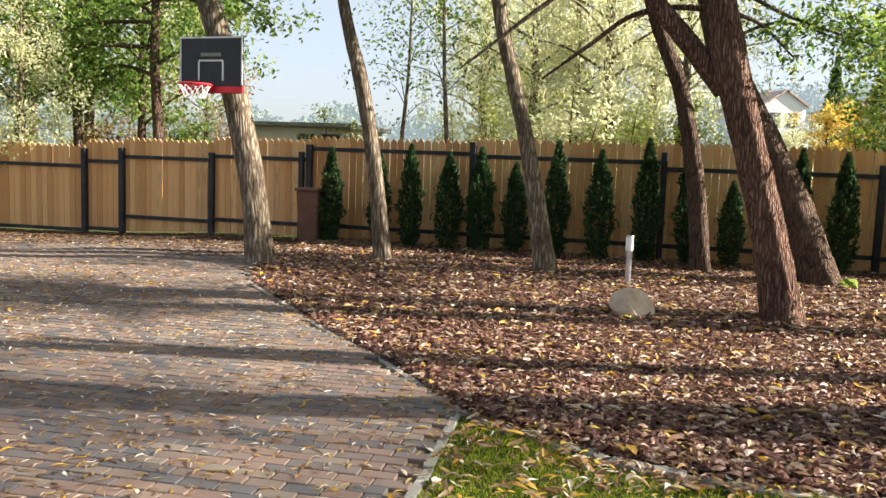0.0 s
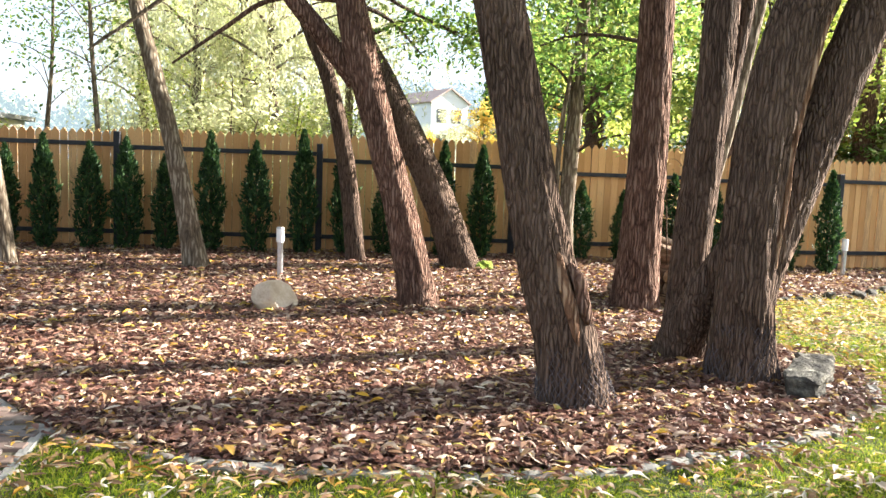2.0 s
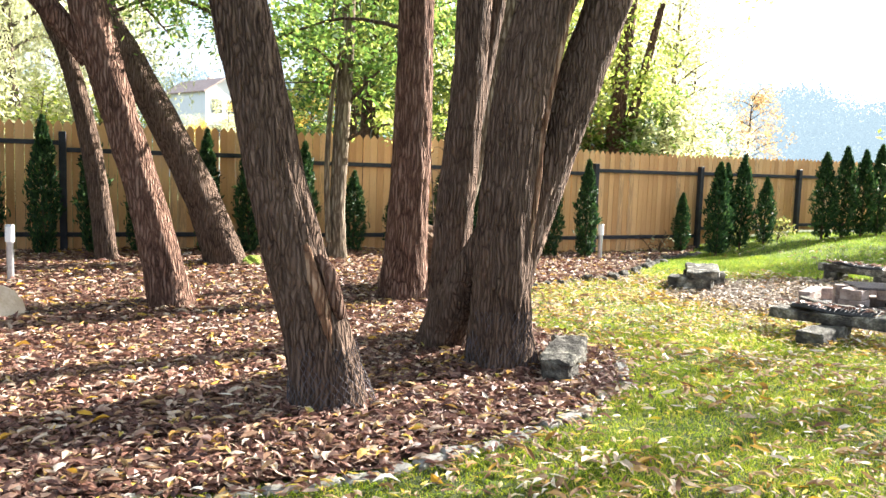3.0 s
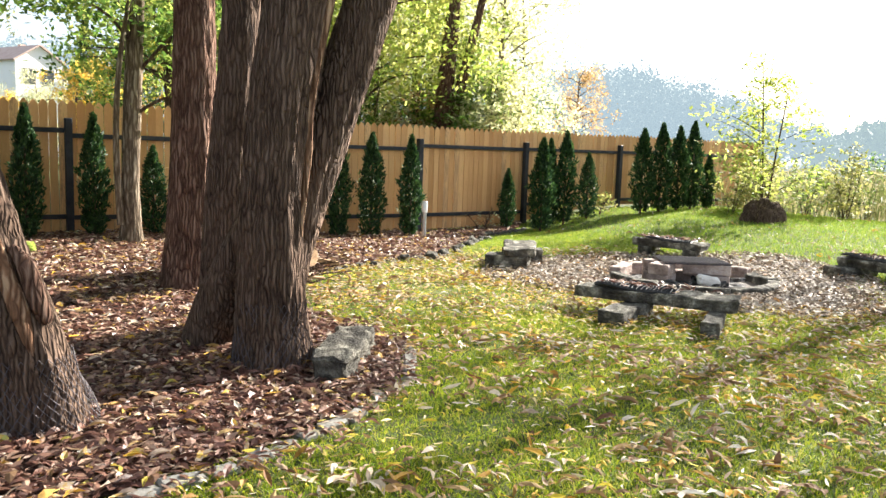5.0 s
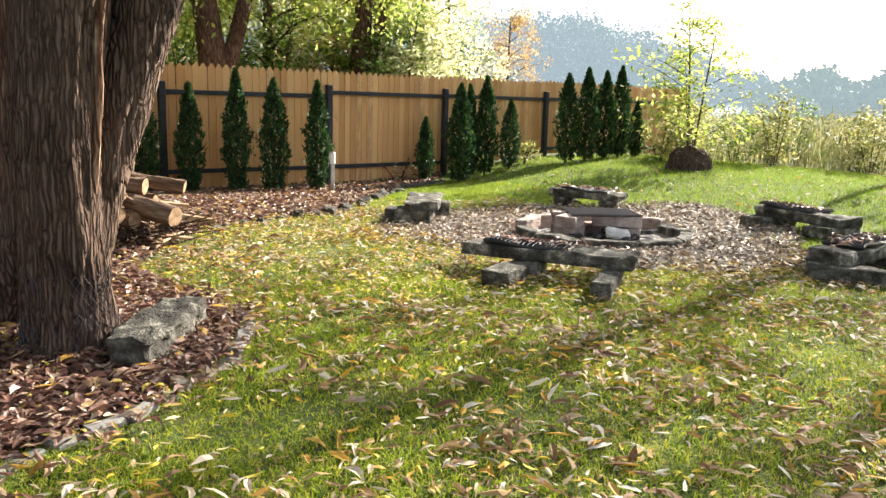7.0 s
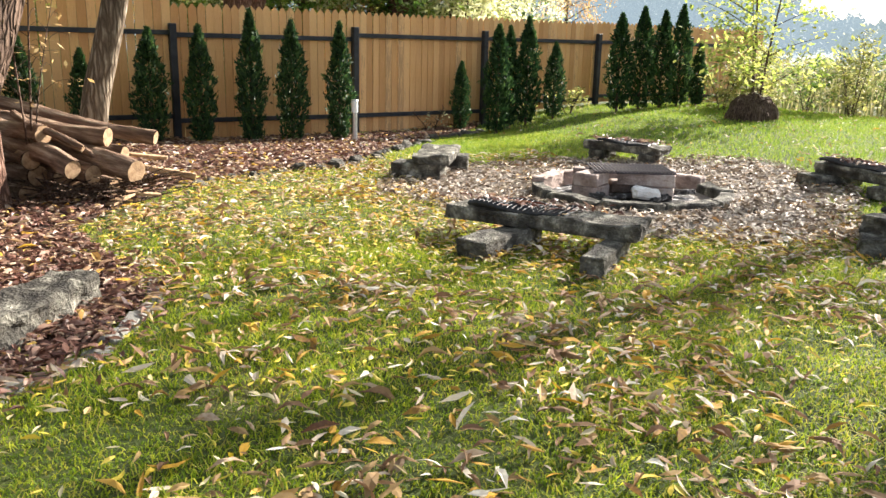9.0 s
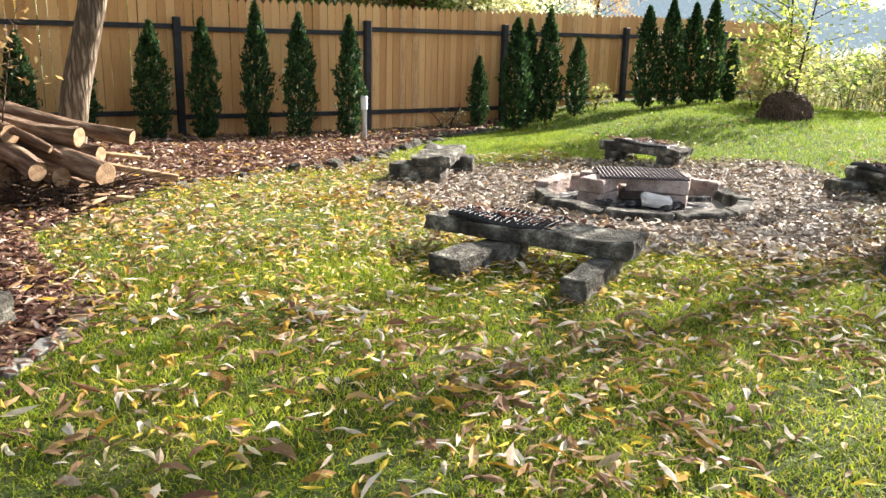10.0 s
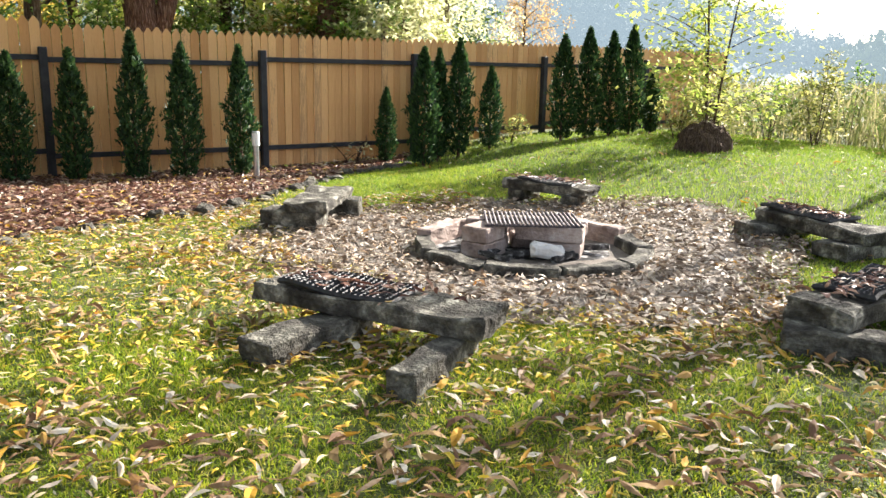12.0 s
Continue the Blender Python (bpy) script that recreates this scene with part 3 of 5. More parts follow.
garden_tree("leaning_tree", [(1.9, 12.2, 0), (1.51, 12.2, 1.0), (1.03, 12.22, 2.0), (0.5, 12.28, 3.0), (0.1, 12.34, 3.9), (-0.6, 12.5, 7.0)], [0.31, 0.245, 0.21, 0.2, 0.16, 0.07], "bark",
            "strongly leaning mossy-footed brown trunk", 0.016, seg=44, seed=6.1, crown=(-0.3, 12.5, 7.4, 2.6, 1.6, 7000, 0.07))
garden_tree("leaning_tree", [(1.75, 4.78, 0), (1.64, 4.8, 0.5), (1.49, 4.82, 1.0), (1.25, 4.82, 2.0), (1.03, 4.8, 3.0), (0.75, 4.75, 4.5), (0.4, 4.7, 8.0)], [0.24, 0.2, 0.178, 0.155, 0.15, 0.13, 0.06], "bark",
            "deeply furrowed brown trunk with a torn bark wound", 0.02, seg=72, flare=0.05, seed=7.9, crown=(0.3, 5.2, 8.5, 3.0, 2.0, 9000, 0.075))
wounded = [o for o in scene.objects if o.get("label", "").startswith("deeply furrowed")][0]
M["torn_wood"] = bark_material("torn_wood", (0.04, 0.018, 0.01), (0.20, 0.11, 0.065), (0.38, 0.26, 0.17), 30, 0.06, 0.03)
for name, mat, pts, rr in (("torn_wood", "torn_wood", [(1.52, 4.655, 1.1), (1.575, 4.635, 0.87), (1.63, 4.615, 0.68), (1.68, 4.60, 0.45)], [0.01, 0.04, 0.045, 0.015]),
                           ("bark_lip", "bark_red", [(1.60, 4.65, 1.02), (1.665, 4.63, 0.92), (1.71, 4.63, 0.75), (1.755, 4.64, 0.62)], [0.012, 0.04, 0.045, 0.03]),
                           ("bark_lip", "bark", [(1.45, 4.67, 1.08), (1.51, 4.65, 0.85), (1.57, 4.63, 0.6)], [0.01, 0.035, 0.012])):
    v, f = tube([Vector(q) - Vector(wounded.location) for q in pts], rr, 12, 0.010, 6, rr[1] * 90)
    mesh_object(name, [tuple(p) for p in v], f, mat, wounded, True, "pale torn wood" if name == "torn_wood" else "")


def wire_guard(tree, centre, r_low, r_high, high, lean):
    """Fine wire netting wrapped round the foot of a trunk."""
    o = Vector(tree.location)
    bits, n, rows = [], 34, 13
    def node(i, j):
        a, u = 2 * math.pi * (i + 0.5 * (j % 2)) / n, j / rows
        r = r_low + (r_high - r_low) * min(1.0, u * 1.6)
        r += 0.02 * noise.noise(Vector((math.cos(a) * 2, math.sin(a) * 2, u * 2 + centre[0])))
        return Vector((centre[0] + lean[0] * u * high + math.cos(a) * r, centre[1] + lean[1] * u * high + math.sin(a) * r, 0.02 + u * high)) - o
    for j in range(rows):
        for i in range(n):
            for k in (0, 1):
                bits.append(tube([node(i, j), node(i + k - (0 if j % 2 else 1), j + 1)], [0.0022, 0.0022], 3))
    v, f = join(bits)
    mesh_object("wire_netting", v, f, "iron", tree, label="grey wire netting wrapped round the foot")


garden_tree("upright_tree", [(3.51, 8.72, 0), (3.53, 8.7, 0.7), (3.56, 8.68, 1.8), (3.56, 8.66, 3.7), (3.5, 8.6, 8.0)], [0.3, 0.23, 0.21, 0.185, 0.09], "bark_red",
            "thick upright reddish-brown trunk beside the woodpile", 0.018, seg=60, seed=8.4, crown=(3.7, 9.1, 8.6, 3.0, 2.0, 9000, 0.075))
garden_tree("upright_tree", [(3.27, 6.55, 0), (3.26, 6.58, 0.86), (3.36, 6.58, 2.16), (3.4, 6.57, 3.17), (3.5, 6.6, 8.0)], [0.21, 0.165, 0.15, 0.146, 0.07], "bark",
            "brown furrowed trunk rising from a shared stool", 0.015, seg=48, flare=0.12, seed=9.2,
            limbs=[([(3.06, 6.3, -0.05), (3.1, 6.1, 0.35), (3.17, 5.82, 0.8), (3.24, 5.58, 1.25)], [0.25, 0.21, 0.16, 0.07]),
                   ([(3.38, 6.62, 1.7), (3.55, 6.7, 2.4), (3.75, 6.8, 3.3), (4.1, 7.0, 5.0)], [0.1, 0.09, 0.08, 0.05])], crown=(3.5, 6.6, 8.6, 2.6, 2.0, 7000, 0.07))
garden_tree("upright_tree", [(3.27, 5.45, 0), (3.24, 5.44, 0.8), (3.29, 5.43, 1.7), (3.45, 5.4, 2.7), (3.72, 5.38, 3.7), (4.3, 5.4, 8.0)], [0.25, 0.212, 0.2, 0.203, 0.195, 0.08], "bark",
            "massive dark furrowed trunk at the edge of the lawn", 0.022, seg=84, flare=0.06, seed=10.7, crown=(3.9, 5.4, 8.8, 3.0, 2.0, 9000, 0.075))
split = [o for o in scene.objects if o.get("label", "").startswith("massive dark")][0]
# Pale strip on the trunk: bare wood, with the sunlit bark edge painted in.
v, f = tube([Vector(q) - Vector(split.location) for q in ((3.40, 5.30, 0.95), (3.43, 5.29, 1.4), (3.46, 5.28, 1.9), (3.58, 5.25, 2.6), (3.76, 5.24, 3.3))], [0.01, 0.03, 0.026, 0.03, 0.015], 10, 0.007, 5, 2.0)
mesh_object("bare_wood", [tuple(q) for q in v], f, "torn_wood", split, True, "pale strip of bare wood and sunlit bark edge")
garden_tree("leaning_tree", [(3.28, 5.64, 0), (3.36, 5.62, 0.6), (3.48, 5.59, 1.1), (3.70, 5.56, 1.75), (3.96, 5.52, 2.5), (4.13, 5.49, 3.0), (4.7, 5.4, 4.6), (5.6, 5.3, 7.5)], [0.2, 0.19, 0.182, 0.178, 0.175, 0.17, 0.14, 0.07], "bark",
            "dark trunk leaning outward over the lawn", 0.017, seg=60, flare=0.05, seed=11.3, crown=(5.8, 5.5, 8.0, 2.6, 1.8, 7000, 0.07))
wire_guard(wounded, (1.75, 4.78), 0.30, 0.232, 0.42, (-0.2, 0.03))
wire_guard(split, (3.27, 5.45), 0.31, 0.245, 0.48, (-0.03, 0))
garden_tree("slanting_tree", [(4.58, 10.02, -0.05), (4.7, 9.98, 0.8), (4.83, 9.95, 1.35), (5.04, 9.92, 2.2), (5.4, 9.9, 4.0), (6.0, 9.9, 7.0)], [0.15, 0.128, 0.122, 0.118, 0.1, 0.05], "bark_pale",
            "pale peeling trunk slanting up behind the woodpile", 0.009, seed=13.4, crown=(6.0, 9.9, 7.2, 2.0, 1.5, 5000, 0.06))
garden_tree("young_tree", [(3.72, 12.9, -0.05), (3.72, 12.9, 1.02), (3.78, 12.9, 2.65), (3.82, 12.9, 3.45), (3.9, 12.9, 6.0)], [0.16, 0.125, 0.12, 0.115, 0.05], "bark_pale",
            "pale slender trunk with green leafy side twigs", 0.009, seed=12.6, crown=(3.85, 12.6, 3.7, 1.7, 1.3, 4200, 0.055),
            limbs=[([(3.55, 12.8, 0.3), (3.5, 12.78, 1.5), (3.55, 12.75, 2.6), (3.7, 12.7, 3.6)], [0.05, 0.045, 0.04, 0.025])])


def spray(tree_label, points, radius, count, size, leaf, seed):
    """A low leafy bough added to a trunk."""
    t = [o for o in scene.objects if o.get("label", "") == tree_label][0]
    r2 = np.random.default_rng(seed)
    pts = [Vector(p) - Vector(t.location) for p in points]
    v, f = tube(pts, [0.03, 0.02, 0.008], 6)
    mesh_object("bough", [tuple(p) for p in v], f, "bark", t, True)
    base = np.array([tuple(pts[1].lerp(pts[2], u)) for u in np.linspace(-0.2, 1.1, 9)])
    cl = base[r2.integers(0, 9, 26)] + r2.normal(size=(26, 3)) * np.array([radius, radius, radius * 0.5])
    c = cl[r2.integers(0, 26, count)] + r2.normal(size=(count, 3)) * 0.1
    v, f = leaves(c, size, r2, 0.5, flat=0.3)
    tagged(mesh_object("leaf_spray", v, f, leaf, t), kind="stuff")


spray("reddish-brown furrowed trunk with a long side limb", [(0.1, 8.7, 3.7), (0.8, 9.1, 3.4), (1.7, 9.2, 3.1)], 0.3, 800, 0.04, "leaf_green", 61)
spray("reddish-brown furrowed trunk with a long side limb", [(0.1, 8.7, 3.4), (0.5, 9.0, 3.3), (0.9, 9.2, 2.95)], 0.22, 320, 0.038, "leaf_green", 65)
spray("strongly leaning mossy-footed brown trunk", [(0.3, 12.3, 3.6), (1.0, 11.8, 3.8), (1.9, 11.6, 3.45)], 0.32, 700, 0.045, "leaf_green", 66)
spray("pale slender trunk with green leafy side twigs", [(3.8, 12.9, 2.9), (3.4, 12.7, 3.3), (2.9, 12.5, 3.5)], 0.35, 520, 0.06, "leaf_green", 67)
spray("pale slender trunk with green leafy side twigs", [(3.8, 12.9, 2.5), (4.3, 12.7, 3.1), (4.9, 12.6, 3.5)], 0.4, 700, 0.06, "leaf_green", 68)
spray("grey-brown leaning trunk carrying a basketball board", [(-7.1, 10.1, 4.0), (-6.4, 9.7, 3.85), (-5.8, 9.6, 3.45)], 0.2, 420, 0.05, "leaf_green", 62)
spray("thick upright reddish-brown trunk beside the woodpile", [(3.7, 9.1, 3.2), (3.0, 9.9, 3.4), (2.3, 10.8, 3.2)], 0.35, 500, 0.05, "leaf_green", 63)
spray("pale slender trunk with green leafy side twigs", [(3.75, 12.9, 1.9), (4.2, 12.6, 2.2), (4.9, 12.3, 2.3)], 0.35, 420, 0.055, "leaf_lime", 64)

# ---- conifers along the fence ----
def thuja(name, h, w, seed, label):
    """A narrow conifer: short trunk and a dense column of small upright sprays."""
    r2 = np.random.default_rng(seed)
    t = thing(name, 0, 0, -50, 0, label, "conifer", "conifers along the fence")
    v, f = tube([Vector((0, 0, -0.05)), Vector((0.01, 0, h * 0.4)), Vector((0, 0.01, h * 0.9))], [0.03, 0.022, 0.006], 7)
    mesh_object("trunk", [tuple(p) for p in v], f, "bark", t, True)
    n = int(3600 * h / 1.9)
    u = r2.uniform(0, 1, n) ** 0.85
    a = r2.uniform(0, 2 * math.pi, n)
    prof = np.where(u < 0.3, 0.6 + u * 1.33, 1.0 * (1 - (np.maximum(u - 0.3, 0) / 0.715) ** 2.0))
    lump = 1 + 0.24 * np.sin(a * 3 + u * 15 + seed) + 0.17 * np.sin(a * 5 - u * 27 + seed) + 0.1 * np.sin(a * 2 + u * 43) + r2.normal(size=n) * 0.13
    r = w * prof * lump * r2.uniform(0.72, 1.05, n)
    c = np.stack([np.cos(a) * r, np.sin(a) * r, 0.06 + u * (h - 0.1)], axis=1)
    out = np.stack([np.cos(a) * 1.1, np.sin(a) * 1.1, np.full(n, 1.7)], axis=1)
    v, f = leaves(c, 0.043, r2, 0.36, droop=out, curl=0.4)
    mesh_object("foliage", v, f, "thuja", t)
    return t


PROTO = [thuja("thuja", 1.9, 0.20, 3, "narrow dark green conifer planted in front of the fence"), thuja("thuja", 1.9, 0.225, 8, "narrow dark green conifer planted in front of the fence"),
         thuja("thuja", 1.9, 0.185, 14, "narrow dark green conifer planted in front of the fence"), thuja("thuja", 1.9, 0.24, 21, "broad dense blue-green conifer at the lawn's edge")]
ROWS_OF_THUJA = [(-6.62, 13.6, 1.85, 0), (-5.65, 13.65, 1.76, 2), (-5.02, 13.6, 1.97, 0), (-4.28, 13.6, 1.86, 1), (-3.68, 13.6, 1.95, 1), (-3.05, 13.65, 1.68, 0), (-2.3, 13.6, 2.1, 0),
                 (-1.54, 13.6, 1.98, 1), (-0.74, 13.6, 2.2, 0), (-0.04, 13.65, 2.15, 0), (0.66, 13.65, 1.5, 1), (1.7, 13.65, 2.1, 2), (2.38, 13.65, 2.06, 0), (3.33, 13.75, 1.95, 0),
                 (4.22, 13.75, 1.48, 1), (5.0, 13.75, 1.38, 0), (5.95, 13.8, 1.76, 1), (6.7, 13.8, 1.84, 0), (7.5, 13.8, 2.12, 0), (8.18, 13.8, 2.0, 1), (9.02, 13.82, 2.0, 0),
                 (11.8, 14.45, 1.33, 2), (12.1, 13.65, 2.0, 3), (12.62, 14.05, 1.95, 2), (12.98, 13.95, 2.08, 1), (13.68, 14.0, 1.52, 1), (15.22, 13.87, 2.0, 3), (15.8, 13.85, 2.12, 3), (16.48, 13.95, 2.05, 3),
                 (17.15, 14.1, 2.2, 3), (17.85, 14.2, 1.4, 2)]
for k, (x, y, h, p) in enumerate(ROWS_OF_THUJA):
    c = PROTO[p]
    m = pose(x, y, float(ground_z(x, y)) + 0.02, 0, 0, 47 * k)
    ob = copy_thing(c, m)
    ob.matrix_basis = m @ Matrix.Diagonal((1.0 if h > 1.6 else 0.85, 1.0 if h > 1.6 else 0.85, h / 1.9, 1))
    if h < 1.6:
        ob["label"] = "short young conifer planted in front of the fence"
for c in PROTO:
    for o in list(c.children_recursive) + [c]:
        bpy.data.objects.remove(o)

# ---- basketball board on its trunk ----
hoop = thing("basketball_hoop", -6.80, 9.66, 2.93, -3, "black basketball board with red rim and white net", "basketball hoop")
part("board", box(1.05, 0.03, 0.80, (0, 0, -0.42), 0.01), "board_black", hoop, "black board")
for at, sx, sz in (((0, -0.024, 0.355), 1.05, 0.022), ((-0.512, -0.024, -0.3), 0.022, 0.655), ((0.512, -0.024, -0.3), 0.022, 0.655)):
    part("border", box(sx, 0.012, sz, at), "paint_white", hoop, "pale border strip")
for at, sx, sz in (((0, -0.024, 0.03), 0.40, 0.024), ((-0.2, -0.024, -0.24), 0.024, 0.27), ((0.2, -0.024, -0.24), 0.024, 0.27)):
    part("target_line", box(sx, 0.012, sz, at), "paint_white", hoop, "white target line")
part("emblem", box(0.34, 0.012, 0.05, (0, -0.024, 0.1)), "kerb", hoop, "grey bar emblem")
part("lower_strip", box(1.05, 0.014, 0.09, (0, -0.025, -0.415), 0.004), "paint_red", hoop, "red lower strip")
bm = bmesh.new()
ring = [(math.cos(a) * 0.225, math.sin(a) * 0.225 - 0.40) for a in np.linspace(0, 2 * math.pi, 25)[:-1]]
for (x1, y1), (x2, y2) in zip(ring, ring[1:] + ring[:1]):
    d = Vector((x2 - x1, y2 - y1, 0))
    rod(0.016, 0.016, d.length * 1.1, 6, look((x1, y1, -0.33), (x2, y2, -0.33)) @ pose(0, 0, 0, 180), bm)
rim = part("rim", bm, "paint_red", hoop, "red steel ring")
part("bracket", box(0.16, 0.17, 0.06, (0, -0.1, -0.37), 0.01), "paint_red", rim)
bm = bmesh.new()
for k in range(12):
    a = k * math.pi / 6
    for s in (-1, 1):
        b, c = a + s * math.pi / 12, a + s * math.pi / 6
        pts = [(math.cos(a) * 0.22, math.sin(a) * 0.22 - 0.4, -0.34), (math.cos(b) * 0.17, math.sin(b) * 0.17 - 0.4, -0.43), (math.cos(c) * 0.14, math.sin(c) * 0.14 - 0.4, -0.52)]
        for p, q in zip(pts, pts[1:]):
            rod(0.006, 0.006, (Vector(q) - Vector(p)).length, 4, look(p, q) @ pose(0, 0, 0, 180), bm)
part("net", bm, "net", hoop, "white cord net")
part("bracket", box(0.3, 0.22, 0.3, (-0.05, 0.13, -0.15), 0.01), "iron", hoop)

# ---- bin by the gate ----
bin_ = thing("waste_bin", -7.03, 13.65, float(ground_z(-7.03, 13.65)), 0, "brown plastic waste bin standing beside the fence", "waste bin")
bm = bmesh.new()
for w, z in ((0.19, 0.0), (0.235, 1.0)):
    for sx, sy in ((-1, -1), (1, -1), (1, 1), (-1, 1)):
        bm.verts.new((sx * w, sy * w * 1.05, z))
vv = list(bm.verts)
bm.faces.new(vv[3::-1])
bm.faces.new(vv[4:])
for k in range(4):
    bm.faces.new((vv[k], vv[(k + 1) % 4], vv[4 + (k + 1) % 4], vv[4 + k]))
bmesh.ops.bevel(bm, geom=list(bm.edges), offset=0.02, segments=2, affect="EDGES")
part("body", bm, "plastic_brown", bin_)
part("lid", box(0.52, 0.56, 0.06, (0, 0, 1.0), 0.02), "plastic_brown", bin_)
part("handle", box(0.4, 0.03, 0.03, (0, 0.3, 0.97), 0.01), "plastic_brown", bin_)

# ---- garden lights ----
for x, y in ((-0.86, 10.79), (9.13, 13.44)):
    b = thing("bollard_light", x, y, float(ground_z(x, y)), 0, "brushed steel bollard light with an opal white head", "garden light", "bollard lights")
    part("pole", rod(0.042, 0.042, 0.52, 20), "steel", b)
    part("base_plate", rod(0.075, 0.07, 0.03, 20), "steel", b)
    part("head", rod(0.055, 0.055, 0.19, 20, Matrix.Translation((0, 0, 0.52))), "opal", b, "opal white head")
    part("cap", rod(0.058, 0.05, 0.02, 20, Matrix.Translation((0, 0, 0.71))), "steel", b)

# ---- boulder, stone log, stump ----
bm = bmesh.new()
bmesh.ops.create_icosphere(bm, subdivisions=4, radius=1)
for v in bm.verts:
    n = noise.noise(v.co * 1.3 + Vector((3, 1, 2))) * 0.16 + noise.noise(v.co * 4) * 0.04
    v.co *= 1 + n
    v.co = Vector((v.co.x * 0.26, v.co.y * 0.22, v.co.z * 0.2 + 0.13))
    for face, far_off in ((Vector((0.72, -0.5, 0.48)).normalized(), 0.165), (Vector((-0.6, -0.6, 0.3)).normalized(), 0.225)):
        cut = v.co.dot(face)
        if cut > far_off:
            v.co -= face * (cut - far_off) * 0.9
rock = part("boulder", bm, "boulder", None, smooth=True)
rock.matrix_world = pose(-0.67, 8.28, float(ground_z(-0.67, 8.28)) + 0.03)
tagged(rock, "rounded beige boulder with a flat broken face on the mulch", "boulder")
slab = part("stone_log", rough_block(0.98, 0.28, 0.19, 5, 0.05, 10, 0.018), "stone", None)
slab.matrix_world = pose(3.72, 5.24, 0.02, 0, 0, 54)
tagged(slab, "weathered grey stone beam lying beside the big trunk", "stone")
bm = bmesh.new()
bmesh.ops.create_icosphere(bm, subdivisions=5, radius=1)
for v in bm.verts:
    a = math.atan2(v.co.y, v.co.x)
    wide = 0.46 - 0.12 * max(0.0, v.co.z) + 0.05 * math.sin(a * 5 + 1) * max(0.0, 0.6 - v.co.z)
    lump = 1 + 0.16 * noise.noise(v.co * 2.2) + 0.09 * noise.noise(Vector((math.cos(a) * 7, math.sin(a) * 7, v.co.z * 2)))
    v.co = Vector((v.co.x * wide * lump, v.co.y * wide * lump, max(0.0, v.co.z) ** 0.55 * 0.5 * lump))
st = thing("tree_stump", 16.25, 11.3, float(ground_z(16.25, 11.3)) - 0.03, 0, "dark weathered tree stump on the lawn's crest", "tree stump")
part("trunk", bm, "bark", st)
moss = bmesh.new()
bmesh.ops.create_icosphere(moss, subdivisions=3, radius=0.17)
for v in moss.verts:
    v.co *= 1 + 0.35 * noise.noise(v.co * 9)
    v.co.z *= 0.7
mo = part("moss_cushion", moss, "moss", None)
mo.matrix_world = pose(2.22, 12.05, 0.06)
tagged(mo, "bright green moss cushion at a trunk's foot", "moss")


# ---- benches round the fire pit ----
def mat_mesh(lx, ly):
    """A rubber honeycomb mat as an open lattice of slanted bars."""
    bm = bmesh.new()
    bmesh.ops.create_grid(bm, x_segments=int(lx / 0.04), y_segments=int(ly / 0.04), size=0.5)
    bmesh.ops.scale(bm, vec=(lx, ly, 1), verts=bm.verts)
    bmesh.ops.wireframe(bm, faces=list(bm.faces), thickness=0.024, offset=0, use_replace=True, use_boundary=True, use_even_offset=True)
    bmesh.ops.scale(bm, vec=(1, 1, 1.6), verts=bm.verts)
    for v in bm.verts:
        v.co.z += 0.035 * noise.noise(Vector((v.co.x * 3.5, v.co.y * 3.5, lx)))
        v.co.x += 0.02 * noise.noise(Vector((v.co.x * 5, v.co.y * 5, 3.0)))
        v.co.y += 0.03 * noise.noise(Vector((v.co.x * 4, v.co.y * 5, 7.0)))
    return bm


def bench(a, b, width, top, legs, leg_long, seed, mat_at, mat_long, thick=0.105, tilt=0.0):
    """A stone slab on two stone blocks; a and b are the ends of the seat's middle line."""
    (x1, y1), (x2, y2) = a, b
    turn = math.degrees(math.atan2(y2 - y1, x2 - x1))
    long = math.hypot(x2 - x1, y2 - y1)
    cx, cy = (x1 + x2) / 2, (y1 + y2) / 2
    z = float(ground_z(cx, cy)) + 0.01
    leg_h = top - thick - z
    t = thing("stone_bench", cx, cy, z, turn, "weathered grey stone slab bench on two stone blocks", "bench", "benches round the fire pit")
    for k, (u, w, *shift) in enumerate(legs):
        o = part("leg", rough_block(shift[2] if len(shift) > 2 else leg_long, w, leg_h + 0.02, seed + k * 3 + 1, 0.026, 6, 0.012), "stone", t)
        o.matrix_basis = pose(u * long, shift[0] if shift else tilt, -0.01, 0, 0, shift[1] if len(shift) > 1 else 90 + (4 if k else -6))
    o = part("seat", rough_block(long, width, thick, seed, 0.036, 9, 0.012), "stone", t)
    o.matrix_basis = pose(0, 0, leg_h)
    if not mat_long:
        return t
    m = part("rubber_mat", mat_mesh(mat_long, width * 0.9), "rubber", None)
    m.matrix_world = pose(cx, cy, z, 0, 0, turn) @ pose(mat_at * long, 0.0, leg_h + thick + 0.03, 0, 0, 3)
    tagged(m, "black rubber grid mat with fallen leaves on a bench", "mat", "mats on the benches")
    return t


bench((6.98, 6.48), (7.8, 5.12), 0.40, 0.235, [(-0.116, 0.25, -0.38), (0.40, 0.16, -0.38)], 0.86, 3, -0.12, 0.78)
bench((8.28, 9.28), (9.0, 10.22), 0.46, 0.20, [(-0.34, 0.34, 0.16), (0.36, 0.24, -0.04)], 0.62, 11, 0, 0)
bench((11.42, 10.1), (11.82, 8.98), 0.38, 0.19, [(-0.32, 0.2), (0.32, 0.2)], 0.45, 19, 0.0, 0.75)
bench((12.45, 6.95), (12.2, 5.6), 0.42, 0.245, [(-0.36, 0.34, -0.12), (0.36, 0.34, -0.1)], 0.66, 27, -0.14, 0.85, thick=0.13)
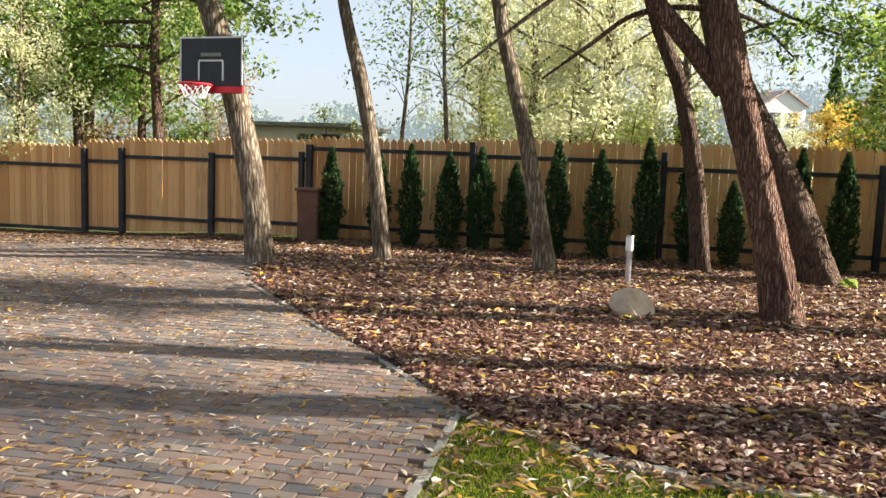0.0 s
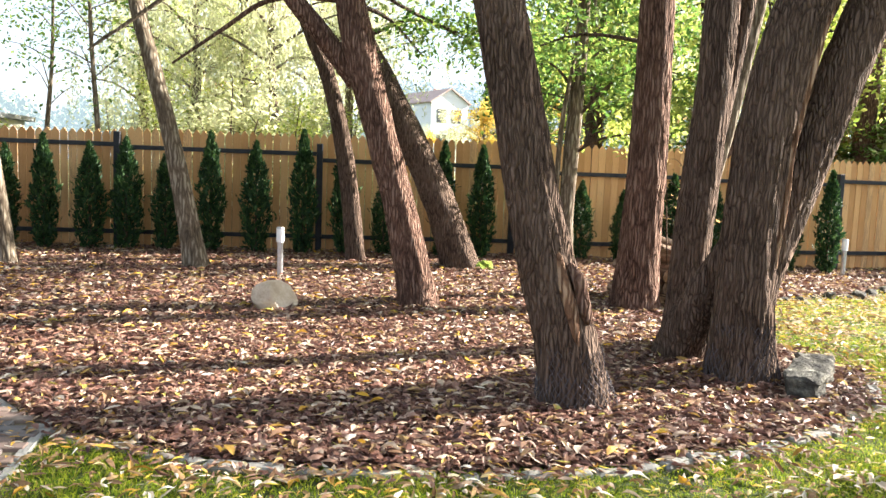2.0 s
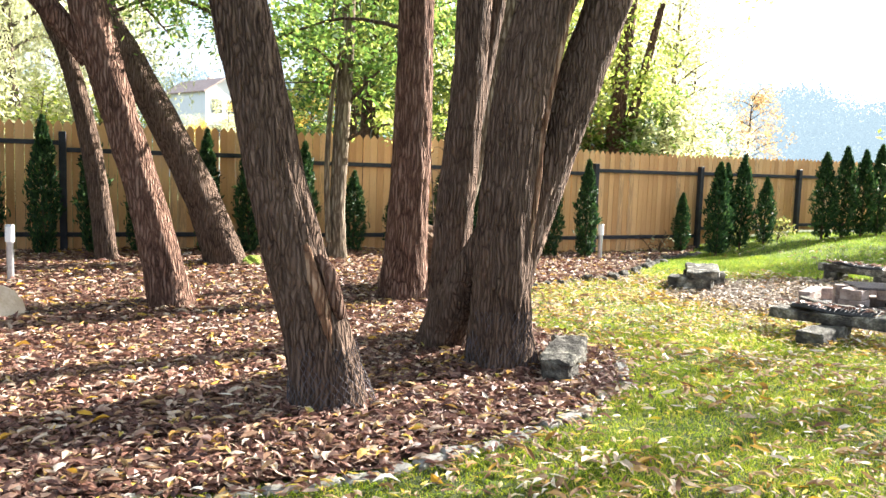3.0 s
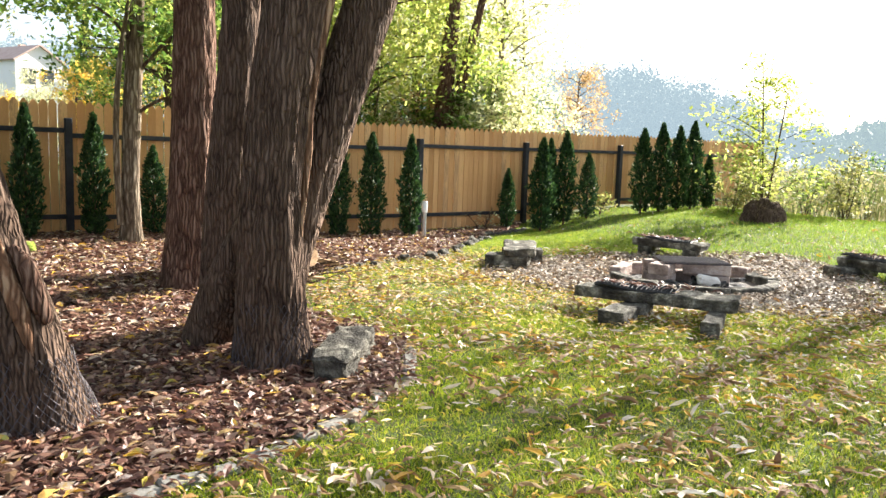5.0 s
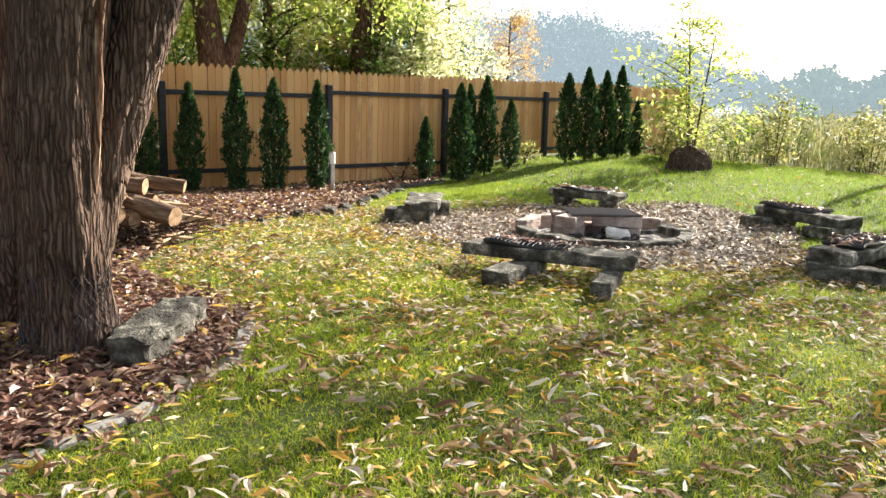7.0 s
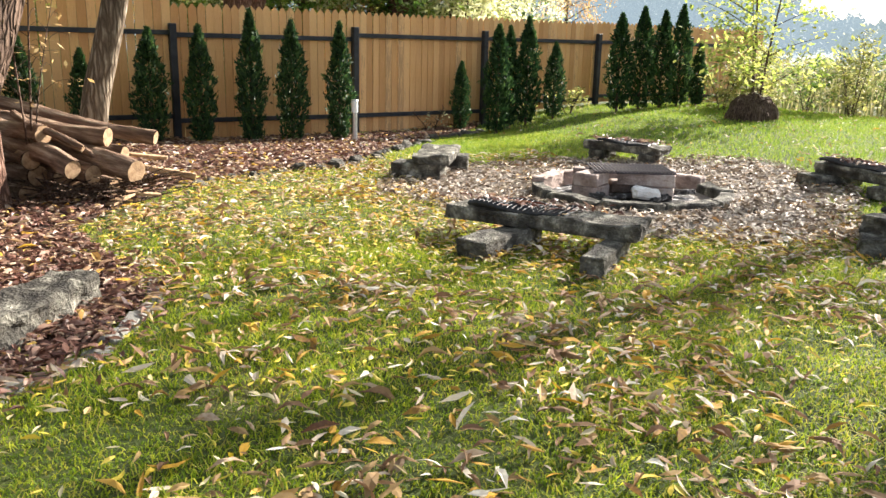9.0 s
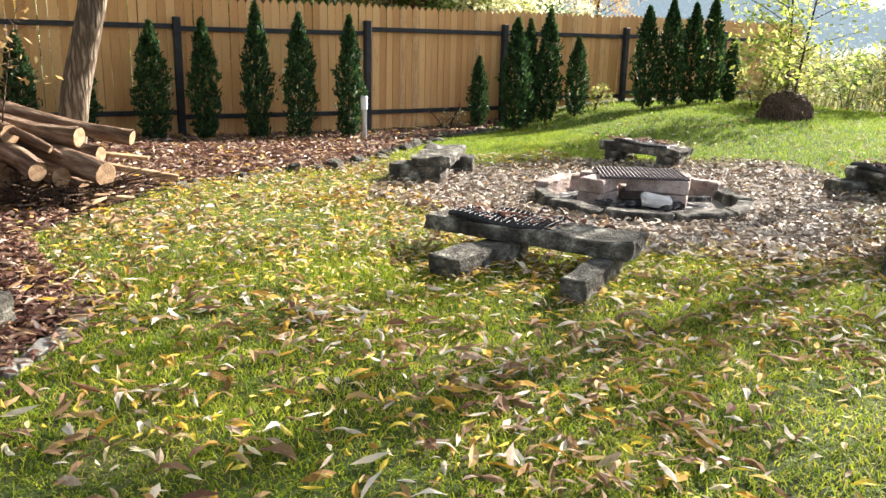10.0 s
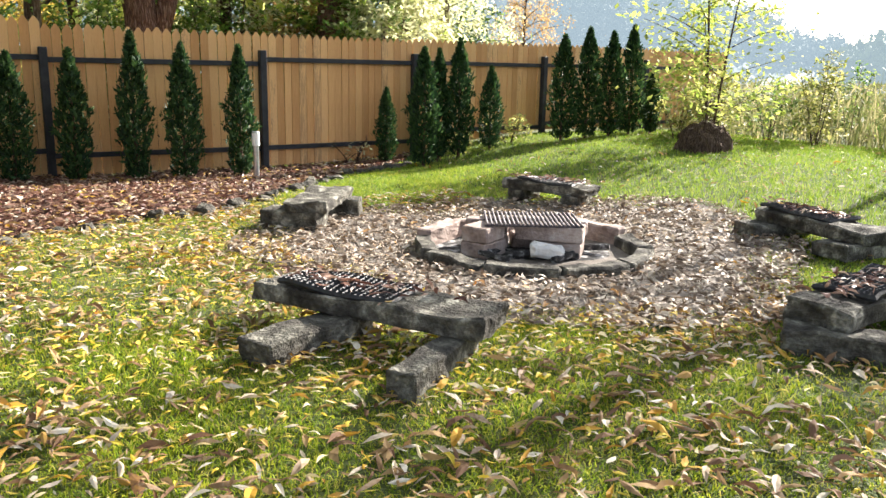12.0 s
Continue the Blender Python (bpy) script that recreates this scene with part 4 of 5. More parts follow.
bench((9.55, 4.38), (10.93, 4.58), 0.40, 0.26, [(-0.40, 0.24, -0.42, -64, 1.2), (0.36, 0.28)], 0.6, 33, 0.03, 0.9, thick=0.135)

# ---- fire pit ----
pz = float(ground_z(*PIT))
pit = thing("fire_pit", PIT[0], PIT[1], pz, 0, "ring of weathered stone slabs round a sunken ash bed", "fire pit")
R_PIT = 0.97
for k in range(10):
    a = 2 * math.pi * (k + 0.35) / 10
    low = math.sin(a + 0.35) < 0.25
    o = part("stone", rough_block(2 * R_PIT * math.tan(math.pi / 10) * 0.97, 0.16, 0.15 if low else 0.21, 40 + k, 0.026, 5, 0.016), "stone" if low else "pit_brick", pit)
    o.matrix_basis = pose(math.cos(a) * R_PIT, math.sin(a) * R_PIT, -0.02, 0, 0, math.degrees(a) + 90)
bm = bmesh.new()
bmesh.ops.create_circle(bm, cap_ends=True, segments=40, radius=R_PIT - 0.05)
part("ash_bed", bm, "ash", pit, "grey ash and charred bits").location = (0, 0, 0.022)
for x, y, sx, sy, lv, turn in ((9.32, 7.55, 0.34, 0.27, 0, 22), (9.32, 7.55, 0.33, 0.265, 1, 25), (10.0, 7.2, 0.27, 0.30, 0, -47), (9.89, 7.31, 0.60, 0.29, 1, -46),
                             (9.55, 7.84, 0.40, 0.2, 0, -40), (9.55, 7.84, 0.39, 0.2, 1, -38), (9.95, 7.66, 0.42, 0.2, 0, -28), (10.2, 7.48, 0.4, 0.2, 1, -42)):
    o = part("block", rough_block(sx, sy, 0.136, 60 + lv * 3 + x * 9, 0.010, 3, 0.012), "pit_brick", pit, "pale firebrick block")
    o.matrix_basis = pose(x - PIT[0], y - PIT[1], 0.02 + lv * 0.138, 0, 0, turn)
gr = thing("grill_grate", 9.82, 7.52, pz + 0.302, -31, "rusty iron grill grate resting on firebricks", "grill grate")
bar = None
for k in range(22):
    if bar is None:
        bar = part("bar", rod(0.012, 0.012, 0.66, 6, pose(0, -0.33, 0.014, -90)), "iron", gr)
        ob = bar
    else:
        ob = new("bar", bar.data)
        ob.parent = gr
    ob.location = (-0.42 + k * 0.04, 0, 0)
for yy in (-0.3, 0.0, 0.3):
    part("cross_bar", rod(0.009, 0.009, 0.88, 6, pose(-0.44, yy, 0.0, 0, 90)), "iron", gr)
ws = part("white_stone", rough_block(0.30, 0.15, 0.10, 77, 0.045, 4), "white_stone", None)
ws.matrix_world = pose(9.68, 7.1, pz + 0.06, 8, 6, -30)
tagged(ws, "ash-whitened stone lying in the fire pit", "stone")
for k in range(9):
    a, r = k * 2.4, 0.3 + 0.07 * k
    o = part("charred_log", rod(0.035, 0.03, 0.22 + 0.02 * k, 8), "ash", None)
    o.matrix_world = pose(PIT[0] + math.cos(a) * r * 0.6 - 0.1, PIT[1] - 0.2 + math.sin(a) * r * 0.5, pz + 0.05, 84, 0, 50 * k)
    tagged(o, "charred piece of firewood in the ash", "firewood", "charred firewood")


# ---- woodpile ----
def log_thing(a, b, r1, r2, label="split brown log with a pale sawn end on the woodpile"):
    a, b = Vector(a), Vector(b)
    t = new("log")
    t.matrix_world = look(a, b) @ pose(0, 0, 0, 180)
    tagged(t, label, "log", "logs of the woodpile")
    ln = (b - a).length
    sd = a.x * 3 + a.z * 7
    r1, r2 = r1 * 0.86, r2 * 0.86
    v, f = tube([Vector((0, 0, 0)), Vector((0.035 * math.sin(sd), 0.035 * math.cos(sd), ln * 0.35)), Vector((-0.025 * math.sin(sd * 2), 0.02, ln * 0.7)), Vector((0, 0, ln))], [r1, (r1 + r2) * 0.47, (r1 + r2) * 0.54, r2], 22, 0.014, 7, sd)
    mesh_object("log_body", [tuple(p) for p in v], f, "log_bark", t, True)
    for z, r, flip in ((0.0, r1, 180), (ln, r2, 0)):
        bm = bmesh.new()
        bmesh.ops.create_circle(bm, cap_ends=True, segments=20, radius=r * 1.02)
        o = part("sawn_end", bm, "log_end", t, "pale sawn end")
        o.matrix_basis = pose(0, 0, z + (0.002 if not flip else -0.002), flip)


DARK = "dark weathered log low in the woodpile"
log_thing((5.12, 9.12, 0.54), (3.75, 9.9, 0.88), 0.075, 0.06)
log_thing((4.66, 8.95, 0.58), (3.8, 9.6, 0.72), 0.098, 0.09)
log_thing((4.82, 8.5, 0.31), (3.95, 9.75, 0.55), 0.118, 0.10)
log_thing((4.3, 8.55, 0.35), (3.8, 9.35, 0.56), 0.095, 0.10)
log_thing((4.85, 9.3, 0.37), (4.2, 9.9, 0.44), 0.085, 0.085)
log_thing((4.48, 8.7, 0.27), (3.9, 9.6, 0.30), 0.10, 0.10)
log_thing((4.66, 8.75, 0.14), (4.0, 9.7, 0.16), 0.08, 0.08)
log_thing((4.12, 8.95, 0.62), (3.75, 9.5, 0.66), 0.10, 0.09)
log_thing((4.75, 9.0, 0.18), (4.1, 10.0, 0.22), 0.075, 0.08)
for k, (x, z) in enumerate(((3.95, 0.09), (4.15, 0.08), (4.36, 0.09), (4.55, 0.07), (4.05, 0.24), (4.26, 0.22), (4.0, 0.4))):
    log_thing((x, 8.95 + 0.07 * math.sin(k * 2.0), z), (x - 0.35, 9.85, z + 0.03), 0.095 + 0.012 * (k % 3), 0.09, DARK)
log_thing((4.6, 8.72, 0.36), (3.95, 9.35, 0.74), 0.035, 0.03, "thin crooked branch lying across the woodpile")
log_thing((4.42, 8.78, 0.50), (3.9, 9.2, 0.80), 0.03, 0.025, "thin crooked branch lying across the woodpile")
for long, wide, thick, m in ((0.95, 0.10, 0.055, pose(5.1, 9.52, 0.16, 0, 12, -8)), (0.7, 0.12, 0.03, pose(4.98, 9.7, 0.30, 0, 7, -14)), (0.5, 0.09, 0.03, pose(4.72, 8.62, 0.05, 0, -6, 50)), (0.42, 0.07, 0.03, pose(4.86, 8.72, 0.06, 4, 10, 8))):
    pl = part("plank", box(long, wide, thick, (0, 0, 0), 0.006), "log_end", None)
    pl.matrix_world = m
    tagged(pl, "loose brown plank sloping off the woodpile", "plank", "planks of the woodpile")
bm = bmesh.new()
r2 = np.random.default_rng(9)
for k in range(110):
    a = Vector((r2.uniform(3.85, 4.9), r2.uniform(8.45, 9.2), r2.uniform(0.02, 0.2)))
    rod(0.009, 0.004, r2.uniform(0.25, 0.6), 5, Matrix.Translation(a) @ pose(0, 0, 0, 80 + r2.uniform(-12, 8), 0, r2.uniform(0, 360)), bm)
tw = part("twigs", bm, "bark", None)
tagged(tw, "heap of thin dry twigs below the woodpile", "twigs", kind="stuff")


# ---- young tree and reeds past the lawn ----
def twiggy(name, x, y, z, stems, spread, count, size, leaf, label, category, seed, low=0.25, group=""):
    """A shrub or sapling: thin stems, side twigs and loose leaf sprays."""
    r2 = np.random.default_rng(seed)
    t = thing(name, x, y, z, 0, label, category, group)
    tips = []
    for dx, dy, h, r in stems:
        pts = [Vector((dx * 0.1, dy * 0.1, -0.05)), Vector((dx * 0.5, dy * 0.5, h * 0.5)), Vector((dx, dy, h))]
        v, f = tube(pts, [r, r * 0.7, r * 0.25], 7)
        mesh_object("stem", [tuple(p) for p in v], f, "bark", t, True)
        twigs = []
        for k in range(11):
            u = low + (1 - low) * k / 10
            p = pts[0].lerp(pts[1], u * 2) if u < 0.5 else pts[1].lerp(pts[2], u * 2 - 1)
            a = r2.uniform(0, 2 * math.pi)
            ln = spread * (1.15 - u) * r2.uniform(0.7, 1.2)
            q = p + Vector((math.cos(a) * ln, math.sin(a) * ln, ln * r2.uniform(0.1, 0.5)))
            twigs.append(tube([p, p.lerp(q, 0.5) + Vector((0, 0, 0.06)), q], [r * 0.35, r * 0.25, r * 0.1], 5))
            tips += [p.lerp(q, w) for w in (0.35, 0.55, 0.75, 0.9, 1.0)]
        v, f = join(twigs)
        tagged(mesh_object("twig_growth", v, f, "bark", t, True), kind="stuff")
    tp = np.array([tuple(p) for p in tips])
    c = tp[r2.integers(0, len(tp), count)] + r2.normal(size=(count, 3)) * np.array([0.13, 0.13, 0.07]) * max(spread, 0.5)
    v, f = leaves(c, size, r2, 0.5, flat=0.5)
    mesh_object("leaves", v, f, leaf, t)
    return t


twiggy("sapling", 16.85, 11.75, float(ground_z(16.85, 11.75)), [(-0.25, 0.1, 3.3, 0.03), (0.45, -0.1, 3.0, 0.028), (0.1, 0.4, 2.3, 0.02)], 1.65, 2600, 0.066, "leaf_lime",
       "young maple with sparse yellow-green leaves behind the stump", "young tree", 4, 0.14)
twiggy("dry_vine", 4.0, 8.95, 0.5, [(0.15, -0.05, 1.9, 0.012), (-0.1, 0.1, 1.6, 0.01), (0.3, 0.1, 1.3, 0.008)], 0.5, 130, 0.035, "leaf_rust",
       "dry vine with rusty leaves climbing past the woodpile", "vine", 8, 0.3)
for k, (x, y, h, n, leaf) in enumerate(((18.2, 12.9, 1.3, 900, "leaf_olive"), (19.4, 11.4, 1.5, 900, "leaf_olive"), (19.0, 13.5, 1.4, 900, "leaf_olive"), (20.5, 12.2, 1.8, 900, "leaf_olive"), (14.4, 14.4, 0.5, 350, "leaf_olive"),
                                         (13.2, 14.5, 0.4, 300, "leaf_olive"), (18.3, 14.6, 0.9, 400, "leaf_green"), (20.2, 9.6, 1.2, 600, "leaf_olive"), (21.4, 10.6, 1.5, 900, "leaf_olive"), (21.0, 8.3, 1.2, 700, "leaf_olive"), (22.3, 12.6, 1.7, 900, "leaf_green"), (22.6, 9.2, 1.5, 800, "leaf_green"), (19.6, 14.2, 1.3, 800, "leaf_pale"), (23.6, 11.2, 1.8, 900, "leaf_olive"), (17.6, 13.2, 0.9, 600, "leaf_olive"), (19.3, 12.4, 1.2, 700, "leaf_green"), (20.6, 6.8, 1.1, 600, "leaf_pale"), (11.2, 14.5, 0.45, 40, "leaf_pale"))):
    twiggy("shrub", x, y, float(ground_z(x, y)), [(0.3, 0.1, h, 0.015), (-0.3, 0.2, h * 0.8, 0.012), (0.0, -0.35, h * 0.9, 0.012)], 0.6 if h > 1 else 0.35, n, 0.05, leaf,
           "loose yellow-green shrub at the edge of the lawn", "shrub", 30 + k, 0.1, "shrubs past the lawn")


def blades(x, y, z, h, w, rng_, lean=0.35, droop=0.0):
    """Grass or reed blades: a bent strip of one quad and a tip."""
    n = len(x)
    a = rng_.uniform(0, 2 * math.pi, n)
    b = rng_.uniform(0, 2 * math.pi, n)
    ln = h * lean * rng_.uniform(0.2, 1.0, n)
    wx, wy = np.cos(b) * w / 2, np.sin(b) * w / 2
    base = np.stack([x, y, z], axis=1)
    side = np.stack([wx, wy, np.zeros(n)], axis=1)
    mid = base + np.stack([np.cos(a) * ln * 0.35, np.sin(a) * ln * 0.35, h * 0.6], axis=1)
    tip = base + np.stack([np.cos(a) * ln, np.sin(a) * ln, h * (1 - droop)], axis=1)
    v = np.stack([base - side, base + side, mid + side * 0.8, mid - side * 0.8, tip], axis=1).reshape(-1, 3)
    i = np.arange(n)[:, None] * 5
    return v, np.concatenate([i + [0, 1, 2], i + [0, 2, 3], i + [3, 2, 4]], axis=0)


rng = np.random.default_rng(77)
n = 9000
rx, ry = rng.uniform(17.5, 38, n), rng.uniform(2, 20, n)
ok = (rx > 20.2 - 0.12 * (ry - 8) + 0.4 * np.sin(ry * 1.7)) & (ry < 17 + 0.2 * rx)
rx, ry = rx[ok], ry[ok]
v, f = blades(rx, ry, ground_z(rx, ry), rng.uniform(0.6, 1.7, len(rx)) * (0.75 + 0.25 * np.sin(rx * 0.9 + ry * 1.3)), 0.024, rng, 0.5)
pick = rng.integers(0, len(rx), 16000)
hz = rng.uniform(0.15, 1.35, 16000)
lc = np.stack([rx[pick] + rng.normal(size=16000) * 0.12, ry[pick] + rng.normal(size=16000) * 0.12, ground_z(rx[pick], ry[pick]) + hz], axis=1)
lv, lf = leaves(lc, 0.12, rng, 0.16, droop=(0, 0, 0.9))
v, f = join([(v, f), (lv, lf)])
tagged(mesh_object("reeds", v, f, "reed"), "tall sunlit yellow reeds past the lawn", "reeds", kind="stuff")

# ---- background trees behind the fence ----
def wood_tree(name, h, r, leaf, count, size, seed, label, low=0.35, width=0.3, weep=False, clumps=90, lean=0.0, mat="bark"):
    """A tree of the wood: trunk, branches and a gappy crown of small leaves."""
    r2 = np.random.default_rng(seed)
    t = thing(name, 0, 0, -50, 0, label, "tree", "trees behind the fence")
    top = Vector((lean * h, r2.uniform(-0.05, 0.05) * h, h))
    mid = top * 0.5 + Vector((r2.uniform(-0.04, 0.04) * h, 0, 0))
    v, f = tube([Vector((0, 0, -0.1)), mid * 0.5, mid, top], [r, r * 0.8, r * 0.6, r * 0.12], 10, 0.004, 7, seed)
    mesh_object("trunk", [tuple(p) for p in v], f, mat, t, True)
    br, tips = [], []
    for k in range(22):
        u = low + (0.97 - low) * (k + r2.uniform(0, 1)) / 22
        p = mid * (u * 2) if u < 0.5 else mid.lerp(top, u * 2 - 1)
        a = k * 2.4 + r2.uniform(-0.5, 0.5)
        ln = h * width * (1.1 - 0.75 * abs(u - 0.45)) * r2.uniform(0.6, 1.1)
        up = r2.uniform(0.15, 0.7) if not weep else r2.uniform(0.2, 0.5)
        q = p + Vector((math.cos(a) * ln, math.sin(a) * ln, ln * up))
        m2 = p.lerp(q, 0.5) + Vector((0, 0, ln * 0.1))
        br.append(tube([p, m2, q], [r * 0.26, r * 0.16, r * 0.04], 5))
        tips += [p.lerp(m2, 0.7), m2, m2.lerp(q, 0.5), q, q]
    v, f = join(br)
    tagged(mesh_object("branching", v, f, mat, t, True), kind="stuff")
    tp = np.array([tuple(p) for p in tips])
    cl = tp[r2.integers(0, len(tp), clumps)] + r2.normal(size=(clumps, 3)) * h * 0.045
    if weep:
        drop = r2.uniform(0, 1, count) ** 0.8
        who = r2.integers(0, clumps, count)
        lens = r2.uniform(1.0, 3.2, clumps)
        c = cl[who] + np.stack([r2.normal(size=count) * 0.1 + 0.12 * np.sin(drop * 5 + who), r2.normal(size=count) * 0.1, -drop * lens[who]], axis=1)
        v, f = leaves(c, size, r2, 0.24, droop=(0, 0, -1.3))
    else:
        c = cl[r2.integers(0, clumps, count)] + r2.normal(size=(count, 3)) * h * 0.032
        v, f = leaves(c, size, r2, 0.5)
    mesh_object("crown", v, f, leaf, t)
    return t


def drop_proto(lst):
    for c in lst:
        for o in list(c.children_recursive) + [c]:
            bpy.data.objects.remove(o)


def scatter(proto, places, group_label=None):
    for k, (x, y, sc) in enumerate(places):
        m = pose(x, y, float(ground_z(x, y)), 0, 0, (k * 137) % 360)
        ob = copy_thing(proto, m)
        ob.matrix_basis = m @ Matrix.Diagonal((sc, sc, sc, 1))


def polar(deg, r):
    return r * math.cos(radians(deg)), r * math.sin(radians(deg))


green = wood_tree("broadleaf_tree", 9.5, 0.17, "leaf_green", 5200, 0.08, 101, "tall green-leaved tree standing behind the fence", 0.28, 0.27)
lime = wood_tree("broadleaf_tree", 9.0, 0.16, "leaf_lime", 5600, 0.08, 102, "tall tree with yellow-green sunlit leaves behind the fence", 0.25, 0.28)
pale = wood_tree("broadleaf_tree", 8.5, 0.13, "leaf_pale", 6500, 0.07, 103, "slender tree with pale autumn leaves behind the fence", 0.2, 0.26, mat="bark_pale")
bare = wood_tree("slender_tree", 10.0, 0.085, "leaf_green", 1500, 0.07, 104, "slender half-bare tree standing behind the fence", 0.3, 0.16, lean=0.03, mat="bark_pale")
willow = wood_tree("willow", 10.0, 0.2, "leaf_pale", 9000, 0.085, 105, "weeping willow with pale hanging leaves behind the fence", 0.35, 0.3, True, 150, mat="bark_pale")
gold = wood_tree("golden_tree", 6.0, 0.14, "leaf_gold", 6000, 0.09, 106, "round golden autumn tree beside a white house", 0.15, 0.33)
rust = wood_tree("broadleaf_tree", 7.0, 0.12, "leaf_rust", 4500, 0.07, 107, "thin tree with rusty autumn leaves behind the fence", 0.25, 0.26)
scatter(green, [(*polar(128, 22), 0.85), (*polar(143, 19.5), 0.75), (*polar(135.5, 22), 0.9), (-15.5, 17.5, 0.95), (*polar(139, 24), 1.05), (*polar(131, 27), 1.1), (*polar(146, 22), 1.0), (5.6, 18.5, 0.9), (*polar(74, 27), 1.1), (-19, 14.8, 0.9)])
scatter(lime, [(7.0, 23.5, 1.1), (10.4, 19.2, 0.95), (13.2, 21.0, 0.95), (*polar(63, 30), 1.1), (*polar(57, 27), 0.9), (8.4, 27.0, 1.1), (*polar(70, 34), 1.1), (-5.0, 27.0, 0.75)])
scatter(pale, [(*polar(135, 20.5), 0.6), (*polar(98, 24), 0.75), (*polar(92, 30), 0.85), (14.2, 18.4, 0.8), (16.2, 20.0, 0.7), (*polar(60, 22.5), 0.75), (*polar(104, 36), 0.9), (*polar(83.0, 42), 0.5), (*polar(85.8, 44), 0.42)])
scatter(bare, [(*polar(110.3, 27), 1.0), (*polar(106.6, 23), 1.0), (6.6, 17.8, 0.9)])
# Willows out of view, added to throw dappled bands across the lawn.
shade = wood_tree("slender_tree", 15.0, 0.16, "leaf_pale", 3300, 0.085, 108, "unseen half-bare willow added to shade the sunny lawn", 0.22, 0.12, lean=0.03)
scatter(shade, [(21.5, 7.3, 1.0), (27.0, 6.9, 1.05)])
# Unseen tree: its high crown is there only to shade the near paving.
tall = wood_tree("slender_tree", 18.0, 0.10, "leaf_pale", 1700, 0.10, 109, "unseen high-crowned slender tree added to shade the paving", 0.70, 0.13)
scatter(tall, [(24.0, 9.4, 1.0)])
scatter(willow, [(*polar(101.5, 25), 0.9), (*polar(95, 22), 0.95), (*polar(90.5, 26), 1.0), (*polar(98, 31), 1.1), (16.0, 24.5, 0.85), (*polar(134, 31), 1.0), (12.4, 26.0, 1.0), (*polar(103.8, 29), 0.95), (*polar(93, 33), 1.15), (*polar(126, 26), 0.8)])
scatter(gold, [(7.6, 47.0, 0.85), (9.6, 50.0, 0.95), (17.5, 70.0, 1.6), (4.6, 52.0, 0.6)])
scatter(rust, [(*polar(100, 38), 1.0), (-17.0, 26.0, 1.0), (20.5, 22.5, 0.6)])
drop_proto([tall, shade, green, lime, pale, bare, willow, gold, rust])
# two thick trunks close behind the boards
for x, y, pts, rad in ((8.45, 17.2, [(0, 0, -0.1), (-0.05, 0, 1.5), (-0.3, 0.1, 4.0), (-0.9, 0.2, 8.0)], 0.36), (12.1, 17.8, [(0, 0, -0.1), (0.0, 0, 1.6), (0.15, 0.1, 3.6), (0.7, 0.2, 8.5)], 0.30)):
    t = thing("broadleaf_tree", x, y, float(ground_z(x, y)), 0, "thick reddish trunk close behind the fence", "tree", "trees behind the fence")
    v, f = tube([Vector(p) for p in pts], [rad, rad * 0.85, rad * 0.65, rad * 0.3], 32, 0.015, 11, x, 0.05)
    mesh_object("trunk", [tuple(p) for p in v], f, "bark_red", t, True)
    v, f = tube([Vector(pts[1]), Vector((0.45, -0.1, 3.2)), Vector((1.1, -0.2, 6.0))], [rad * 0.55, rad * 0.45, rad * 0.25], 16)
    mesh_object("limb", [tuple(p) for p in v], f, "bark_red", t, True)
    r2 = np.random.default_rng(int(x * 10))
    cl = np.stack([r2.normal(size=40) * 1.3, r2.normal(size=40) * 1.0 + 0.3, r2.uniform(3.0, 7.5, 40)], axis=1)
    v, f = leaves(cl[r2.integers(0, 40, 3000)] + r2.normal(size=(3000, 3)) * 0.3, 0.075, r2, 0.5)
    mesh_object("crown", v, f, "leaf_lime", t)

# tree with long drooping boughs behind the gate
t = thing("broadleaf_tree", -12.5, 16.5, float(ground_z(-12.5, 16.5)), 0, "brown trunk with long drooping green boughs behind the gate", "tree", "trees behind the fence")
v, f = tube([Vector((0, 0, -0.1)), Vector((0.05, 0, 2.0)), Vector((-0.05, 0, 4.4)), Vector((0.15, 0, 8.0))], [0.15, 0.125, 0.11, 0.05], 18, 0.006, 8, 3.0)
mesh_object("trunk", [tuple(p) for p in v], f, "bark", t, True)
r2 = np.random.default_rng(77)
tips = []
for pts in ([(0, 0, 4.9), (-1.9, -0.5, 4.75), (-4.2, -0.7, 3.9)], [(0, 0, 4.3), (-2.1, -0.6, 4.2), (-4.3, -0.9, 3.2)], [(0, 0, 5.4), (1.3, -0.4, 5.3), (2.6, -0.6, 4.6)], [(0, 0, 5.0), (-0.9, 0.3, 5.4), (-2.4, 0.5, 5.0)],
            [(0, 0, 3.6), (-1.2, 0.2, 3.9), (-2.6, 0.3, 3.6)], [(0, 0, 3.9), (0.9, 0.1, 4.3), (1.9, 0.2, 4.0)]):
    v, f = tube([Vector(q) for q in pts], [0.055, 0.04, 0.012], 8)
    mesh_object("bough", [tuple(p) for p in v], f, "bark", t, True)
    a, b, c = (Vector(q) for q in pts)
    tips += [a.lerp(b, 0.6), b, b.lerp(c, 0.35), b.lerp(c, 0.7), c]
tp = np.array([tuple(q) for q in tips])
cl = tp[r2.integers(0, len(tp), 110)] + r2.normal(size=(110, 3)) * np.array([0.4, 0.4, 0.28]) + np.array([0, 0, 0.2])
v, f = leaves(cl[r2.integers(0, 110, 8500)] + r2.normal(size=(8500, 3)) * 0.17, 0.06, r2, 0.5, flat=0.3)
mesh_object("crown", v, f, "leaf_green", t)


